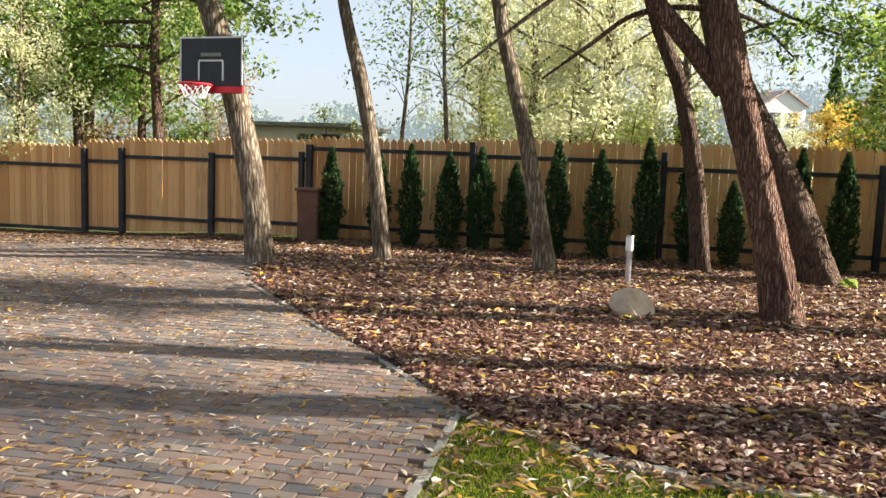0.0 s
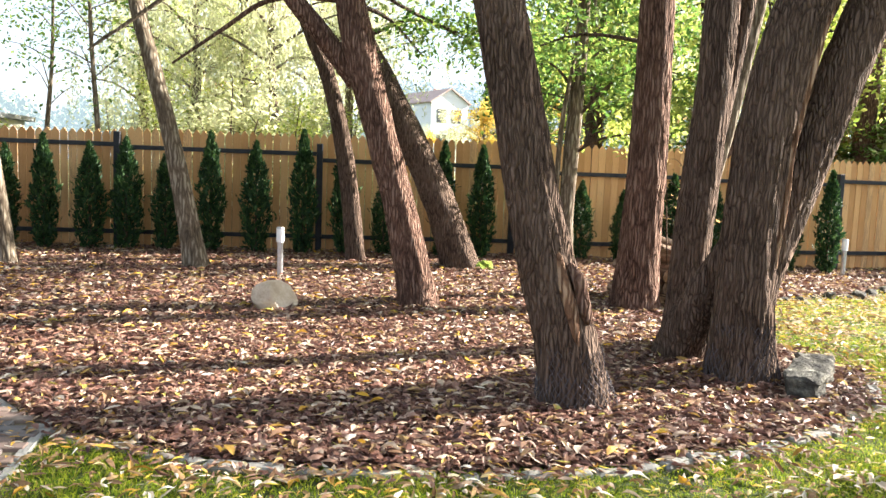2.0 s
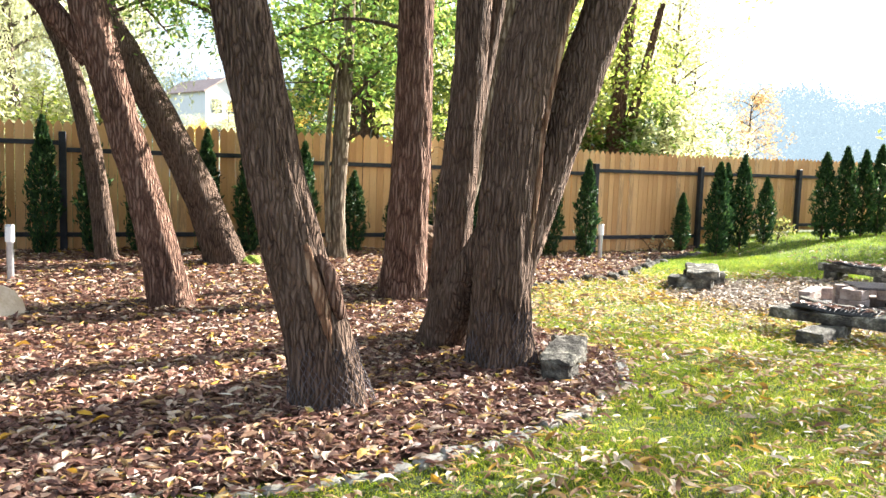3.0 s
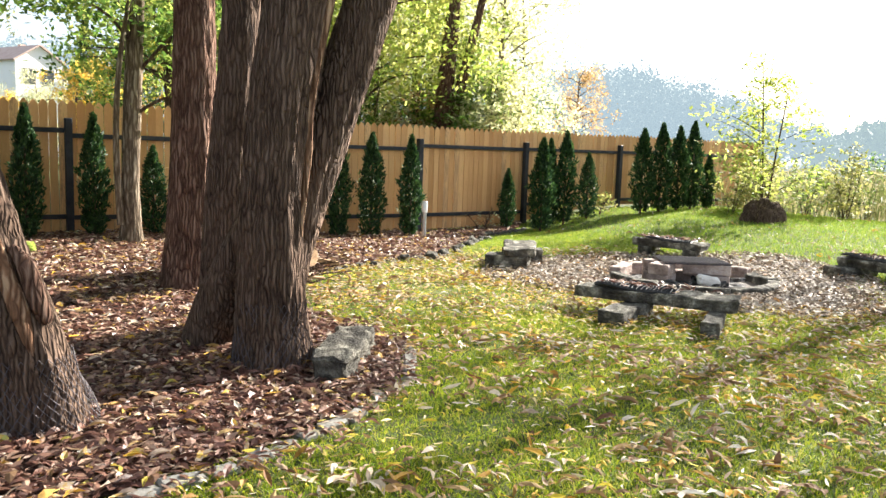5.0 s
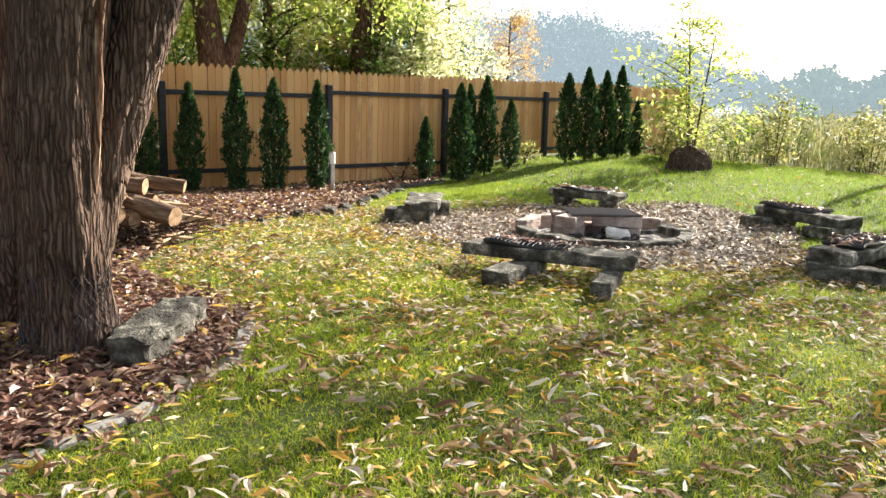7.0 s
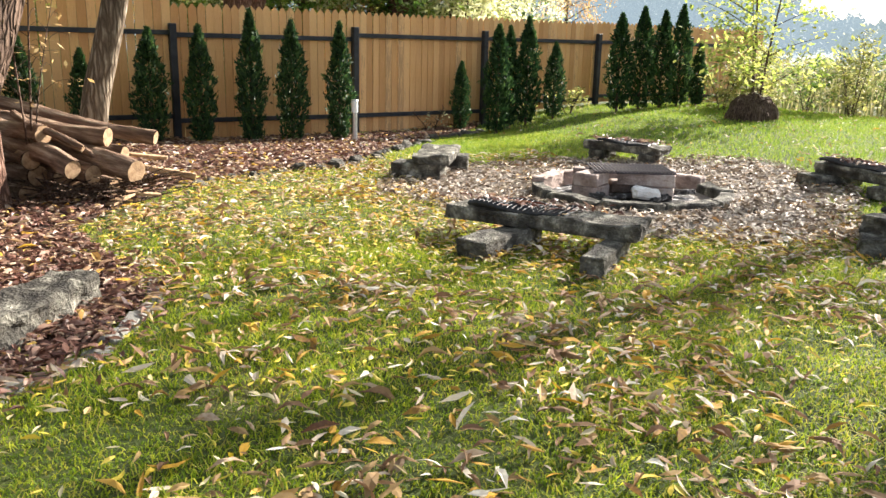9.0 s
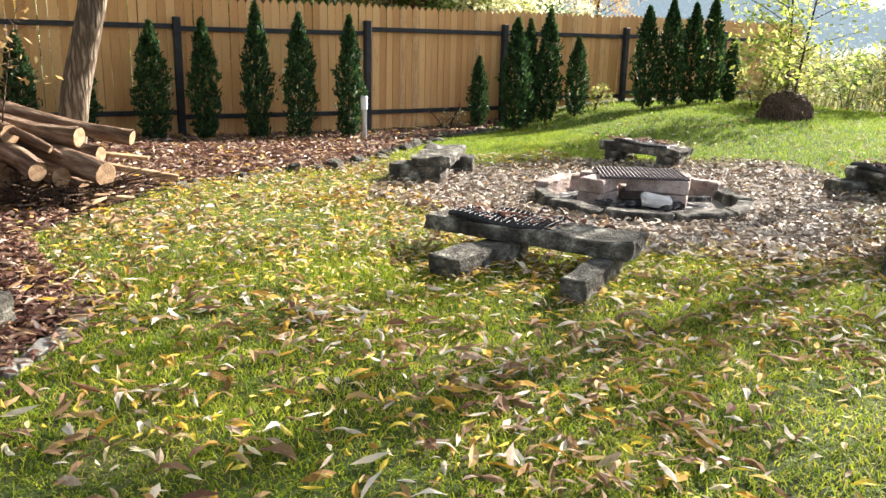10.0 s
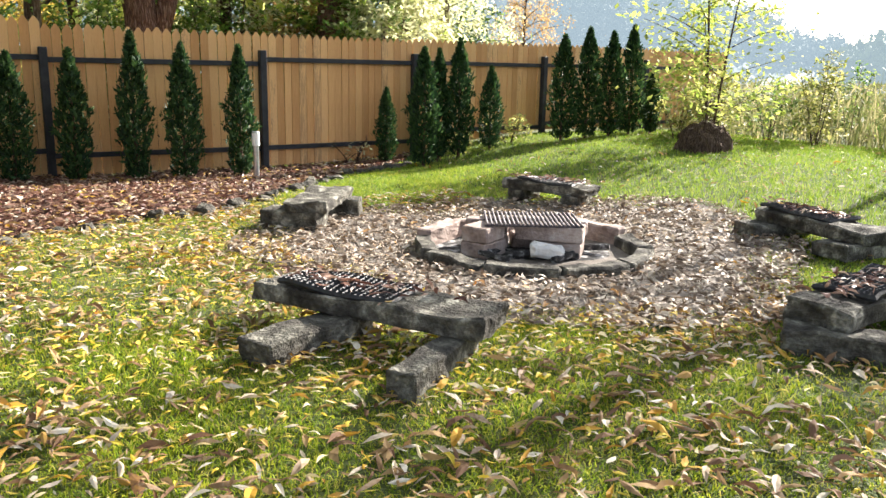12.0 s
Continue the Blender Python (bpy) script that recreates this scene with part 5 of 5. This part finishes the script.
def undergrowth(seed, leaf, label):
    return twiggy("shrub", 0, 0, -50, [(0.7, 0.1, 2.6, 0.03), (-0.6, 0.3, 2.4, 0.025), (0.0, -0.5, 3.0, 0.03), (0.2, 0.7, 2.2, 0.02), (-0.9, -0.3, 1.9, 0.02)], 1.3, 3600, 0.065, leaf, label, "shrub", seed, 0.12, "undergrowth behind the fence")


for leaf, seed, label in (("leaf_pale", 201, "pale yellowish undergrowth shrub behind the fence"), ("leaf_lime", 202, "yellow-green undergrowth shrub behind the fence"), ("leaf_rust", 203, "rusty brown undergrowth shrub behind the fence"), ("leaf_green", 204, "green undergrowth shrub behind the fence")):
    u = undergrowth(seed, leaf, label)
    r2 = np.random.default_rng(seed)
    n = {"leaf_pale": 16, "leaf_lime": 9, "leaf_rust": 5, "leaf_green": 9}[leaf]
    spots = []
    while len(spots) < n:
        deg, r = r2.uniform(50, 142), r2.uniform(19.5, 30)
        x, y = polar(deg, r)
        if y > 17.0 and not (79.5 < deg < 87.5) and not (leaf == "leaf_green" and 88 < deg < 122) and not (110 < deg < 124 and r < 26):
            spots.append((x, y, r2.uniform(0.85, 1.35)))
    scatter(u, spots)
    drop_proto([u])


# conifers far behind
def spruce(h, seed):
    r2 = np.random.default_rng(seed)
    t = thing("spruce", 0, 0, -50, 0, "tall dark green spruce in the distance", "tree", "distant spruces")
    part("trunk", rod(0.16, 0.03, h * 0.97, 8), "bark", t)
    n = 5200
    u = r2.uniform(0, 1, n) ** 0.75
    a = r2.uniform(0, 2 * math.pi, n)
    tier = 0.62 + 0.38 * np.abs(np.sin(u * 38))
    r = (1 - u) * h * 0.2 * tier * r2.uniform(0.35, 1.0, n) ** 0.6
    c = np.stack([np.cos(a) * r, np.sin(a) * r, 0.8 + u * (h - 1) - r * 0.3], axis=1)
    v, f = leaves(c, 0.16, r2, 0.3, droop=np.stack([np.cos(a) * 1.4, np.sin(a) * 1.4, np.full(n, -0.3)], axis=1))
    mesh_object("needles", v, f, "leaf_dark", t)
    return t


sp = spruce(12.0, 7)
scatter(sp, [(11.0, 50.0, 1.0), (13.0, 47.0, 0.85), (15.0, 52.0, 1.05), (9.0, 55.0, 0.8), (17.0, 46.0, 0.75)])
drop_proto([sp])

# ---- shed and house past the fence ----
shed = thing("shed", -12.75, 26.0, 0, 1, "low grey flat-roofed outbuilding behind the fence", "shed")
part("wall", box(3.95, 3.6, 2.62, (0, 0, 0)), "plaster_grey", shed)
roof = part("roof", box(4.35, 4.2, 0.16, (0.05, 0, 2.62), 0.01), "roof_grey", shed, "flat grey roof slab")
part("fascia", box(4.39, 0.04, 0.1, (0.05, -2.12, 2.66)), "kerb", roof)
for wx in (0.55, 1.45):
    w = part("window", box(0.62, 0.06, 0.2, (wx, -1.82, 2.22)), "dark_glass", shed, "narrow dark window strip")
    part("sill", box(0.68, 0.1, 0.03, (wx, -1.85, 2.18)), "kerb", w)
hs = thing("house", 6.4, 70.0, 0, 24, "distant white gabled house with a reddish roof", "house")
bm = bmesh.new()
prof = [(-1.75, 0), (1.75, 0), (1.75, 6.9), (0, 8.0), (-1.75, 6.9)]
a = [bm.verts.new((x, -3, z)) for x, z in prof]
b = [bm.verts.new((x, 4, z)) for x, z in prof]
bm.faces.new(a)
bm.faces.new(b[::-1])
for k in range(5):
    bm.faces.new((a[(k + 1) % 5], a[k], b[k], b[(k + 1) % 5]))
part("wall", bm, "house_white", hs)
for sgn in (-1, 1):
    part("roof", box(2.25, 7.4, 0.12, (sgn * 0.98, 0.5, 7.4), 0, (0, sgn * 32, 0)), "roof_red", hs)
part("chimney", box(0.4, 0.4, 0.9, (0.9, 1.0, 7.5)), "roof_red", hs)
for wx, wz in ((-0.75, 5.3), (0.65, 5.3), (-0.75, 3.2), (0.65, 3.2)):
    w = part("window", box(0.8, 0.06, 1.0, (wx, -3.02, wz)), "dark_glass", hs)
    part("frame", box(0.92, 0.03, 1.12, (wx, -3.012, wz - 0.06)), "kerb", w)

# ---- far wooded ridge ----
# Aerial haze put into the material: a bluish glow over the wood's colour.
def haze_glow_material(name, low, high, glow, strength):
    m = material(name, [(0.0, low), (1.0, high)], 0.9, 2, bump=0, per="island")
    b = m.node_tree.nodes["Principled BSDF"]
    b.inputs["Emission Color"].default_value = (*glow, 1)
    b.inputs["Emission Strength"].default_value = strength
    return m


# Faint blue emission on both woods stands in for the haze before them.
M["far_wood"] = haze_glow_material("far_wood", (0.06, 0.08, 0.06), (0.14, 0.15, 0.11), (0.44, 0.55, 0.63), 0.20)
M["far_near"] = haze_glow_material("far_near", (0.05, 0.07, 0.05), (0.13, 0.15, 0.08), (0.42, 0.52, 0.57), 0.20)
r2 = np.random.default_rng(55)


def far_trees(name, deg1, deg2, dist, height, count, mat, label):
    """A wood far off: many crowns of large leaf clumps over trunks, on a rising bank."""
    bits = []
    for k in range(count):
        deg = r2.uniform(deg1, deg2)
        d = dist * r2.uniform(0.85, 1.2)
        x, y = polar(deg, d)
        hh = height(deg) * (d / dist) * r2.uniform(0.8, 1.06)
        cw = r2.uniform(2.2, 3.6)
        n = 420
        d3 = r2.normal(size=(n, 3))
        d3 /= np.linalg.norm(d3, axis=1)[:, None]
        lump = 1 + 0.22 * np.sin(d3[:, 0] * 5 + k) * np.cos(d3[:, 2] * 6 + k * 2) + 0.12 * np.sin(d3[:, 1] * 11 + k)
        rr = r2.uniform(0.55, 1.0, n) ** 0.5 * lump
        c = np.stack([x + d3[:, 0] * cw * 0.85 * rr, y + d3[:, 1] * cw * 0.85 * rr, hh * 0.62 + d3[:, 2] * hh * 0.36 * rr], axis=1)
        bits.append(leaves(c, 0.30, r2, 0.6))
    v, f = join(bits)
    return tagged(mesh_object(name, v, f, mat), label, "woods", kind="stuff")


def far_bank(deg1, deg2, dist, height, mat, label):
    """A rising bank that closes the wood behind."""
    v, f = [], []
    n = 120
    for k in range(n + 1):
        d = deg1 + (deg2 - deg1) * k / n
        h = height(d) * 1.12 * (0.93 + 0.07 * noise.noise(Vector((d * 1.1, 3, 0))) + 0.06 * noise.noise(Vector((d * 4.0, 1, 0))))
        for u, r in ((-0.5, 0.85), (h * 0.75, 1.12), (h, 1.2), (-0.5, 1.35)):
            x, y = polar(d, dist * r)
            v.append((x, y, u))
    for k in range(n):
        for q in range(3):
            a = k * 4 + q
            f.append((a, a + 4, a + 5, a + 1))
    return tagged(mesh_object("backdrop", v, f, mat, smooth=True), label, "hillside", kind="structure")


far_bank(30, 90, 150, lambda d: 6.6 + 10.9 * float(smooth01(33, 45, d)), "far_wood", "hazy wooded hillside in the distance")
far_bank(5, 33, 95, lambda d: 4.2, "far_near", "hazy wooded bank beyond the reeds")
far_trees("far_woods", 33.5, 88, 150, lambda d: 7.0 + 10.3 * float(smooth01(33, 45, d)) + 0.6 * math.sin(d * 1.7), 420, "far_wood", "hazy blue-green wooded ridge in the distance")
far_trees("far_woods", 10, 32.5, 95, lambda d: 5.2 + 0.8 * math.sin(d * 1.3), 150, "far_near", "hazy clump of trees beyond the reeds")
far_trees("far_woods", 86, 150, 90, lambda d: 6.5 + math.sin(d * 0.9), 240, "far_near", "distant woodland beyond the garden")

# ---- edging stones ----
EDGE = [(-1.6, 4.2), (-1.2, 3.95), (-0.45, 3.61), (0.2, 3.53), (0.8, 3.48), (1.7, 3.55), (2.5, 3.8), (3.3, 4.24), (4.0, 4.8), (4.4, 5.5), (4.46, 6.0)]
rng = np.random.default_rng(5)


def along(line, step):
    """Points and headings every step along a polyline."""
    out, left = [], 0.0
    for (x1, y1), (x2, y2) in zip(line, line[1:]):
        ln = math.hypot(x2 - x1, y2 - y1)
        d = left
        while d < ln:
            out.append((x1 + (x2 - x1) * d / ln, y1 + (y2 - y1) * d / ln, math.degrees(math.atan2(y2 - y1, x2 - x1))))
            d += step
        left = d - ln
    return out


edging = tagged(new("bed_edging"), "low flat grey stones edging the mulch bed", "edging stones")
for k, (x, y, a) in enumerate(along(EDGE, 0.21)):
    o = part("stone", rough_block(0.19 + 0.03 * math.sin(k * 2.1), 0.10, 0.07, k, 0.018, 2, 0.014), "kerb", edging)
    o.matrix_basis = pose(x, y, float(ground_z(x, y)) - 0.04 + rng.uniform(-0.012, 0.006), rng.uniform(-5, 5), rng.uniform(-4, 4), a + rng.uniform(-9, 9))
cobbles = tagged(new("cobble_border"), "row of rounded field stones bordering the mulch bed", "border stones")
for k, (x, y, a) in enumerate(along([(5.55, 9.5), (6.6, 10.25), (7.75, 10.65), (9.05, 11.9), (10.85, 13.4), (12.1, 14.25)], 0.3)):
    o = part("stone", rough_block(rng.uniform(0.14, 0.3), rng.uniform(0.12, 0.2), rng.uniform(0.06, 0.13), 200 + k, 0.04, 3, 0.04), "stone", cobbles)
    o.matrix_basis = pose(x + rng.uniform(-0.06, 0.06), y + rng.uniform(-0.06, 0.06), float(ground_z(x, y)) - 0.03, rng.uniform(-8, 8), rng.uniform(-8, 8), a + rng.uniform(-40, 40))
kerb = tagged(new("paving_kerb"), "pale concrete kerb edging the brick paving", "kerb")
for x, y, a in along([(-1.38, -3.8), (-1.42, 1.5), (-1.49, 3.0), (-1.6, 4.2), (-2.4, 5.15), (-3.13, 5.85), (-4.13, 6.95), (-5.38, 8.35), (-6.05, 9.4)], 0.5):
    o = part("kerb_stone", box(0.49, 0.06, 0.10, (0.25, 0, 0), 0.006), "kerb", kerb)
    o.matrix_basis = pose(x, y, float(ground_z(x, y)) - 0.075, 0, 0, a)

# ---- litter: leaves and chips on the ground ----
def lie(x, y, lift, size, ratio, rng_, curl=0.35, flat=0.86, spread=0.4):
    c = np.stack([x, y, ground_z(x, y) + lift], axis=1)
    return curled_leaves(c, size, rng_, ratio, flat, curl, spread)


def spots(x1, x2, y1, y2, per_m2, keep, rng_):
    n = int((x2 - x1) * (y2 - y1) * per_m2)
    x, y = rng_.uniform(x1, x2, n), rng_.uniform(y1, y2, n)
    ok = keep(x, y)
    return x[ok], y[ok]


rng = np.random.default_rng(21)
bits = []
for x1, x2, y1, y2, dens, size in ((-2, 5, 3.4, 7.5, 1700, 0.036), (-7.2, 12.9, 7.5, 15, 560, 0.045), (-7.2, -2, 4, 7.5, 850, 0.04)):
    x, y = spots(x1, x2, y1, y2, dens, in_bed, rng)
    bits.append(lie(x, y, 0.03 + rng.uniform(0, 0.035, len(x)), size, 0.34, rng, 0.6, 0.8, 0.6))
for px, py, a in along(EDGE, 0.012):
    o1, o2 = rng.normal() * 0.09, rng.normal() * 0.09
    bits.append(lie(np.array([px + o1]), np.array([py + o2]), 0.035, 0.042, 0.3, rng, 0.6, 0.8))
v, f = join(bits)
tagged(mesh_object("leaf_litter", v, f, "litter"), "reddish-brown chips and dry leaves covering the bed", "leaf litter", kind="stuff")
x, y = spots(-18, -5.8, 10.0, 14.15, 420, lambda x, y: in_paved(x, y) & (y > 11.4 + 0.5 * np.sin(x) + rng.exponential(0.8, len(x)) - 0.6), rng)
bits.append(lie(x, y, 0.03, 0.045, 0.33, rng, 0.4, 0.94))
v, f = join(bits[-1:])
tagged(mesh_object("gate_litter", v, f, "mulch_leaf"), "brown leaves drifted along the foot of the fence", "leaf litter", kind="stuff")
bits = []
x, y = spots(-7.2, 12.9, 3.4, 15, 34, in_bed, rng)
bits.append(lie(x, y, 0.07, 0.055, 0.3, rng, 0.5))


def on_lawn(x, y):
    return ~in_bed(x, y) & ~in_paved(x, y) & ~near_pit(x, y, 2.2)


x, y = spots(-1.5, 11, -2, 11, 340, on_lawn, rng)
drift = np.array([noise.noise(Vector((a * 0.9, b * 0.9, 4.0))) for a, b in zip(x, y)])
ok = drift > rng.uniform(-0.6, 0.35, len(x))
bits.append(lie(x[ok], y[ok], 0.022 + rng.uniform(0, 0.02, ok.sum()), 0.042, 0.24, rng, 0.65, 0.80, 0.8))
x, y = spots(11, 20, 3, 14, 8, on_lawn, rng)
bits.append(lie(x, y, 0.05, 0.05, 0.22, rng, 0.6, 0.75))
x, y = spots(-9, -1.2, -1, 9, 165, in_paved, rng)
bits.append(lie(x, y, 0.034, 0.036, 0.2, rng, 0.45, 0.95))
x, y = spots(-16, -6, 2, 13.2, 60, in_paved, rng)
bits.append(lie(x, y, 0.036, 0.042, 0.24, rng, 0.4, 0.95))
v, f = join(bits)
tagged(mesh_object("fallen_leaves", v, f, "willow_leaf"), "long pale and yellow willow leaves strewn on the ground", "fallen leaves", kind="stuff")
x, y = spots(-1.2, 9.5, -1.5, 6.5, 45, on_lawn, rng)
v, f = lie(x, y, 0.03 + rng.uniform(0, 0.02, len(x)), 0.034, 0.25, rng, 0.7, 0.85)
tagged(mesh_object("yellow_leaves", v, f, "yellow_leaf"), "scattered small yellow leaves on the lawn", "fallen leaves", kind="stuff")
x, y = spots(3.6, 9.5, 4.6, 11.5, 170, lambda x, y: on_lawn(x, y) & (x - 4.2 + (y - 5.0) * 0.9 > 0.6 + rng.uniform(0, 2.5, len(x))), rng)
v, f = lie(x, y, 0.03 + rng.uniform(0, 0.02, len(x)), 0.031, 0.27, rng, 0.7, 0.88)
tagged(mesh_object("yellow_leaves", v, f, "yellow_leaf"), "small yellow leaves thickly strewn on the lawn", "fallen leaves", kind="stuff")
x, y = spots(6.8, 13.2, 4.6, 11, 420, lambda x, y: near_pit(x, y, 2.7) & (np.hypot(x - PIT[0], y - PIT[1]) > 1.04), rng)
v, f = lie(x, y, 0.025 + rng.uniform(0, 0.03, len(x)), 0.042, 0.32, rng, 0.6, 0.72)
tagged(mesh_object("pit_litter", v, f, "pit_leaf"), "pale grey-brown dry leaves round the fire pit", "leaf litter", kind="stuff")
bits = []
for (ax, ay), (bx, by), zt in (((6.98, 6.48), (7.6, 5.45), 0.275), ((12.45, 6.95), (12.28, 6.0), 0.285), ((9.75, 4.42), (10.8, 4.55), 0.30), ((11.45, 10.0), (11.75, 9.1), 0.23)):
    u = rng.uniform(0, 1, 90)
    c = np.stack([ax + (bx - ax) * u + rng.normal(size=90) * 0.10, ay + (by - ay) * u + rng.normal(size=90) * 0.10, np.full(90, zt) + rng.uniform(0, 0.03, 90)], axis=1)
    bits.append(curled_leaves(c, 0.045, rng, 0.3, 0.8, 0.5))
v, f = join(bits)
tagged(mesh_object("bench_leaves", v, f, "litter"), "dry leaves lying on the benches' rubber mats", "fallen leaves", kind="stuff")

# ---- grass ----
rng = np.random.default_rng(31)
x, y = spots(-1.6, 12.5, -2.0, 14.4, 4200, on_lawn, rng)
near = (y < 6.5) & (x < 9)
ok = near | (rng.uniform(size=len(x)) < 0.4)
x, y = x[ok], y[ok]
tuft = np.array([noise.noise(Vector((a * 1.4, b * 1.4, 0.0))) for a, b in zip(x, y)])
v, f = blades(x, y, ground_z(x, y) - 0.005, (0.027 + 0.034 * np.clip(tuft + 0.45, 0, 1)) * rng.uniform(0.6, 1.3, len(x)), 0.006, rng, 1.7, 0.3)
tagged(mesh_object("grass", v, f, "blade"), "short yellowish-green lawn grass", "grass", kind="stuff")
x, y = spots(9.5, 21.5, 2, 15.2, 1000, lambda x, y: ~in_bed(x, y) & ~near_pit(x, y, 2.75), rng)
v, f = blades(x, y, ground_z(x, y) - 0.005, rng.uniform(0.03, 0.075, len(x)), 0.008, rng, 0.9, 0.12)
tagged(mesh_object("long_grass", v, f, "long_grass"), "longer bright green grass on the rising lawn", "grass", kind="stuff")

# ---- brick paving ----
paving = tagged(new("brick_paving"), "red and grey brick paving in running bond", "paving", kind="structure")
bm = box(0.194, 0.094, 0.05, (0, 0, 0), 0.005)
me = bpy.data.meshes.new("brick")
bm.to_mesh(me)
bm.free()
me.materials.append(M["paver"])
rng = np.random.default_rng(41)
TURN_P = radians(4)
near_bricks, rest = [], []
for j in range(-60, 145):
    for i in range(-90, 12):
        u, w = (i + 0.5 * (j % 2)) * 0.2, j * 0.1
        x, y = u * math.cos(TURN_P) - w * math.sin(TURN_P), u * math.sin(TURN_P) + w * math.cos(TURN_P)
        if x > -1.0 or y > 12.4 or y < -3.5 or x < -16:
            continue
        rest.append((x, y))
xy = np.array(rest)
ok = in_paved(xy[:, 0], xy[:, 1]) & in_paved(xy[:, 0] + 0.07, xy[:, 1] + 0.05) & in_paved(xy[:, 0] + 0.1, xy[:, 1] - 0.05)
xy = xy[ok]
close = (xy[:, 0] > -5.2) & (xy[:, 1] > 2.55) & (xy[:, 1] < 4.3)
z = ground_z(xy[:, 0], xy[:, 1]) - 0.018 + rng.uniform(-0.003, 0.003, len(xy))
count = 0
for (x, y), zz in zip(xy[close][:300], z[close][:300]):
    ob = new("brick", me)
    ob.parent = paving
    ob.matrix_basis = pose(x, y, zz, rng.uniform(-0.6, 0.6), rng.uniform(-0.6, 0.6), 4 + rng.uniform(-0.8, 0.8))
mask = close.copy()
mask[np.flatnonzero(close)[300:]] = False
bx, bz = xy[~mask], z[~mask]
co = np.empty(len(me.vertices) * 3)
me.vertices.foreach_get("co", co)
co = co.reshape(-1, 3)
me2 = bmesh.new()
me2.from_mesh(me)
bmesh.ops.triangulate(me2, faces=me2.faces)
tri = np.array([[v.index for v in fc.verts] for fc in me2.faces])
me2.free()
rot = np.array([[math.cos(TURN_P), -math.sin(TURN_P), 0], [math.sin(TURN_P), math.cos(TURN_P), 0], [0, 0, 1]])
vv = (co @ rot.T)[None] + np.concatenate([bx, bz[:, None]], axis=1)[:, None, :]
ff = tri[None] + (np.arange(len(bx)) * len(co))[:, None, None]
tagged(mesh_object("bricks", vv.reshape(-1, 3), ff.reshape(-1, 3), "paver_rest", paving), kind="stuff")
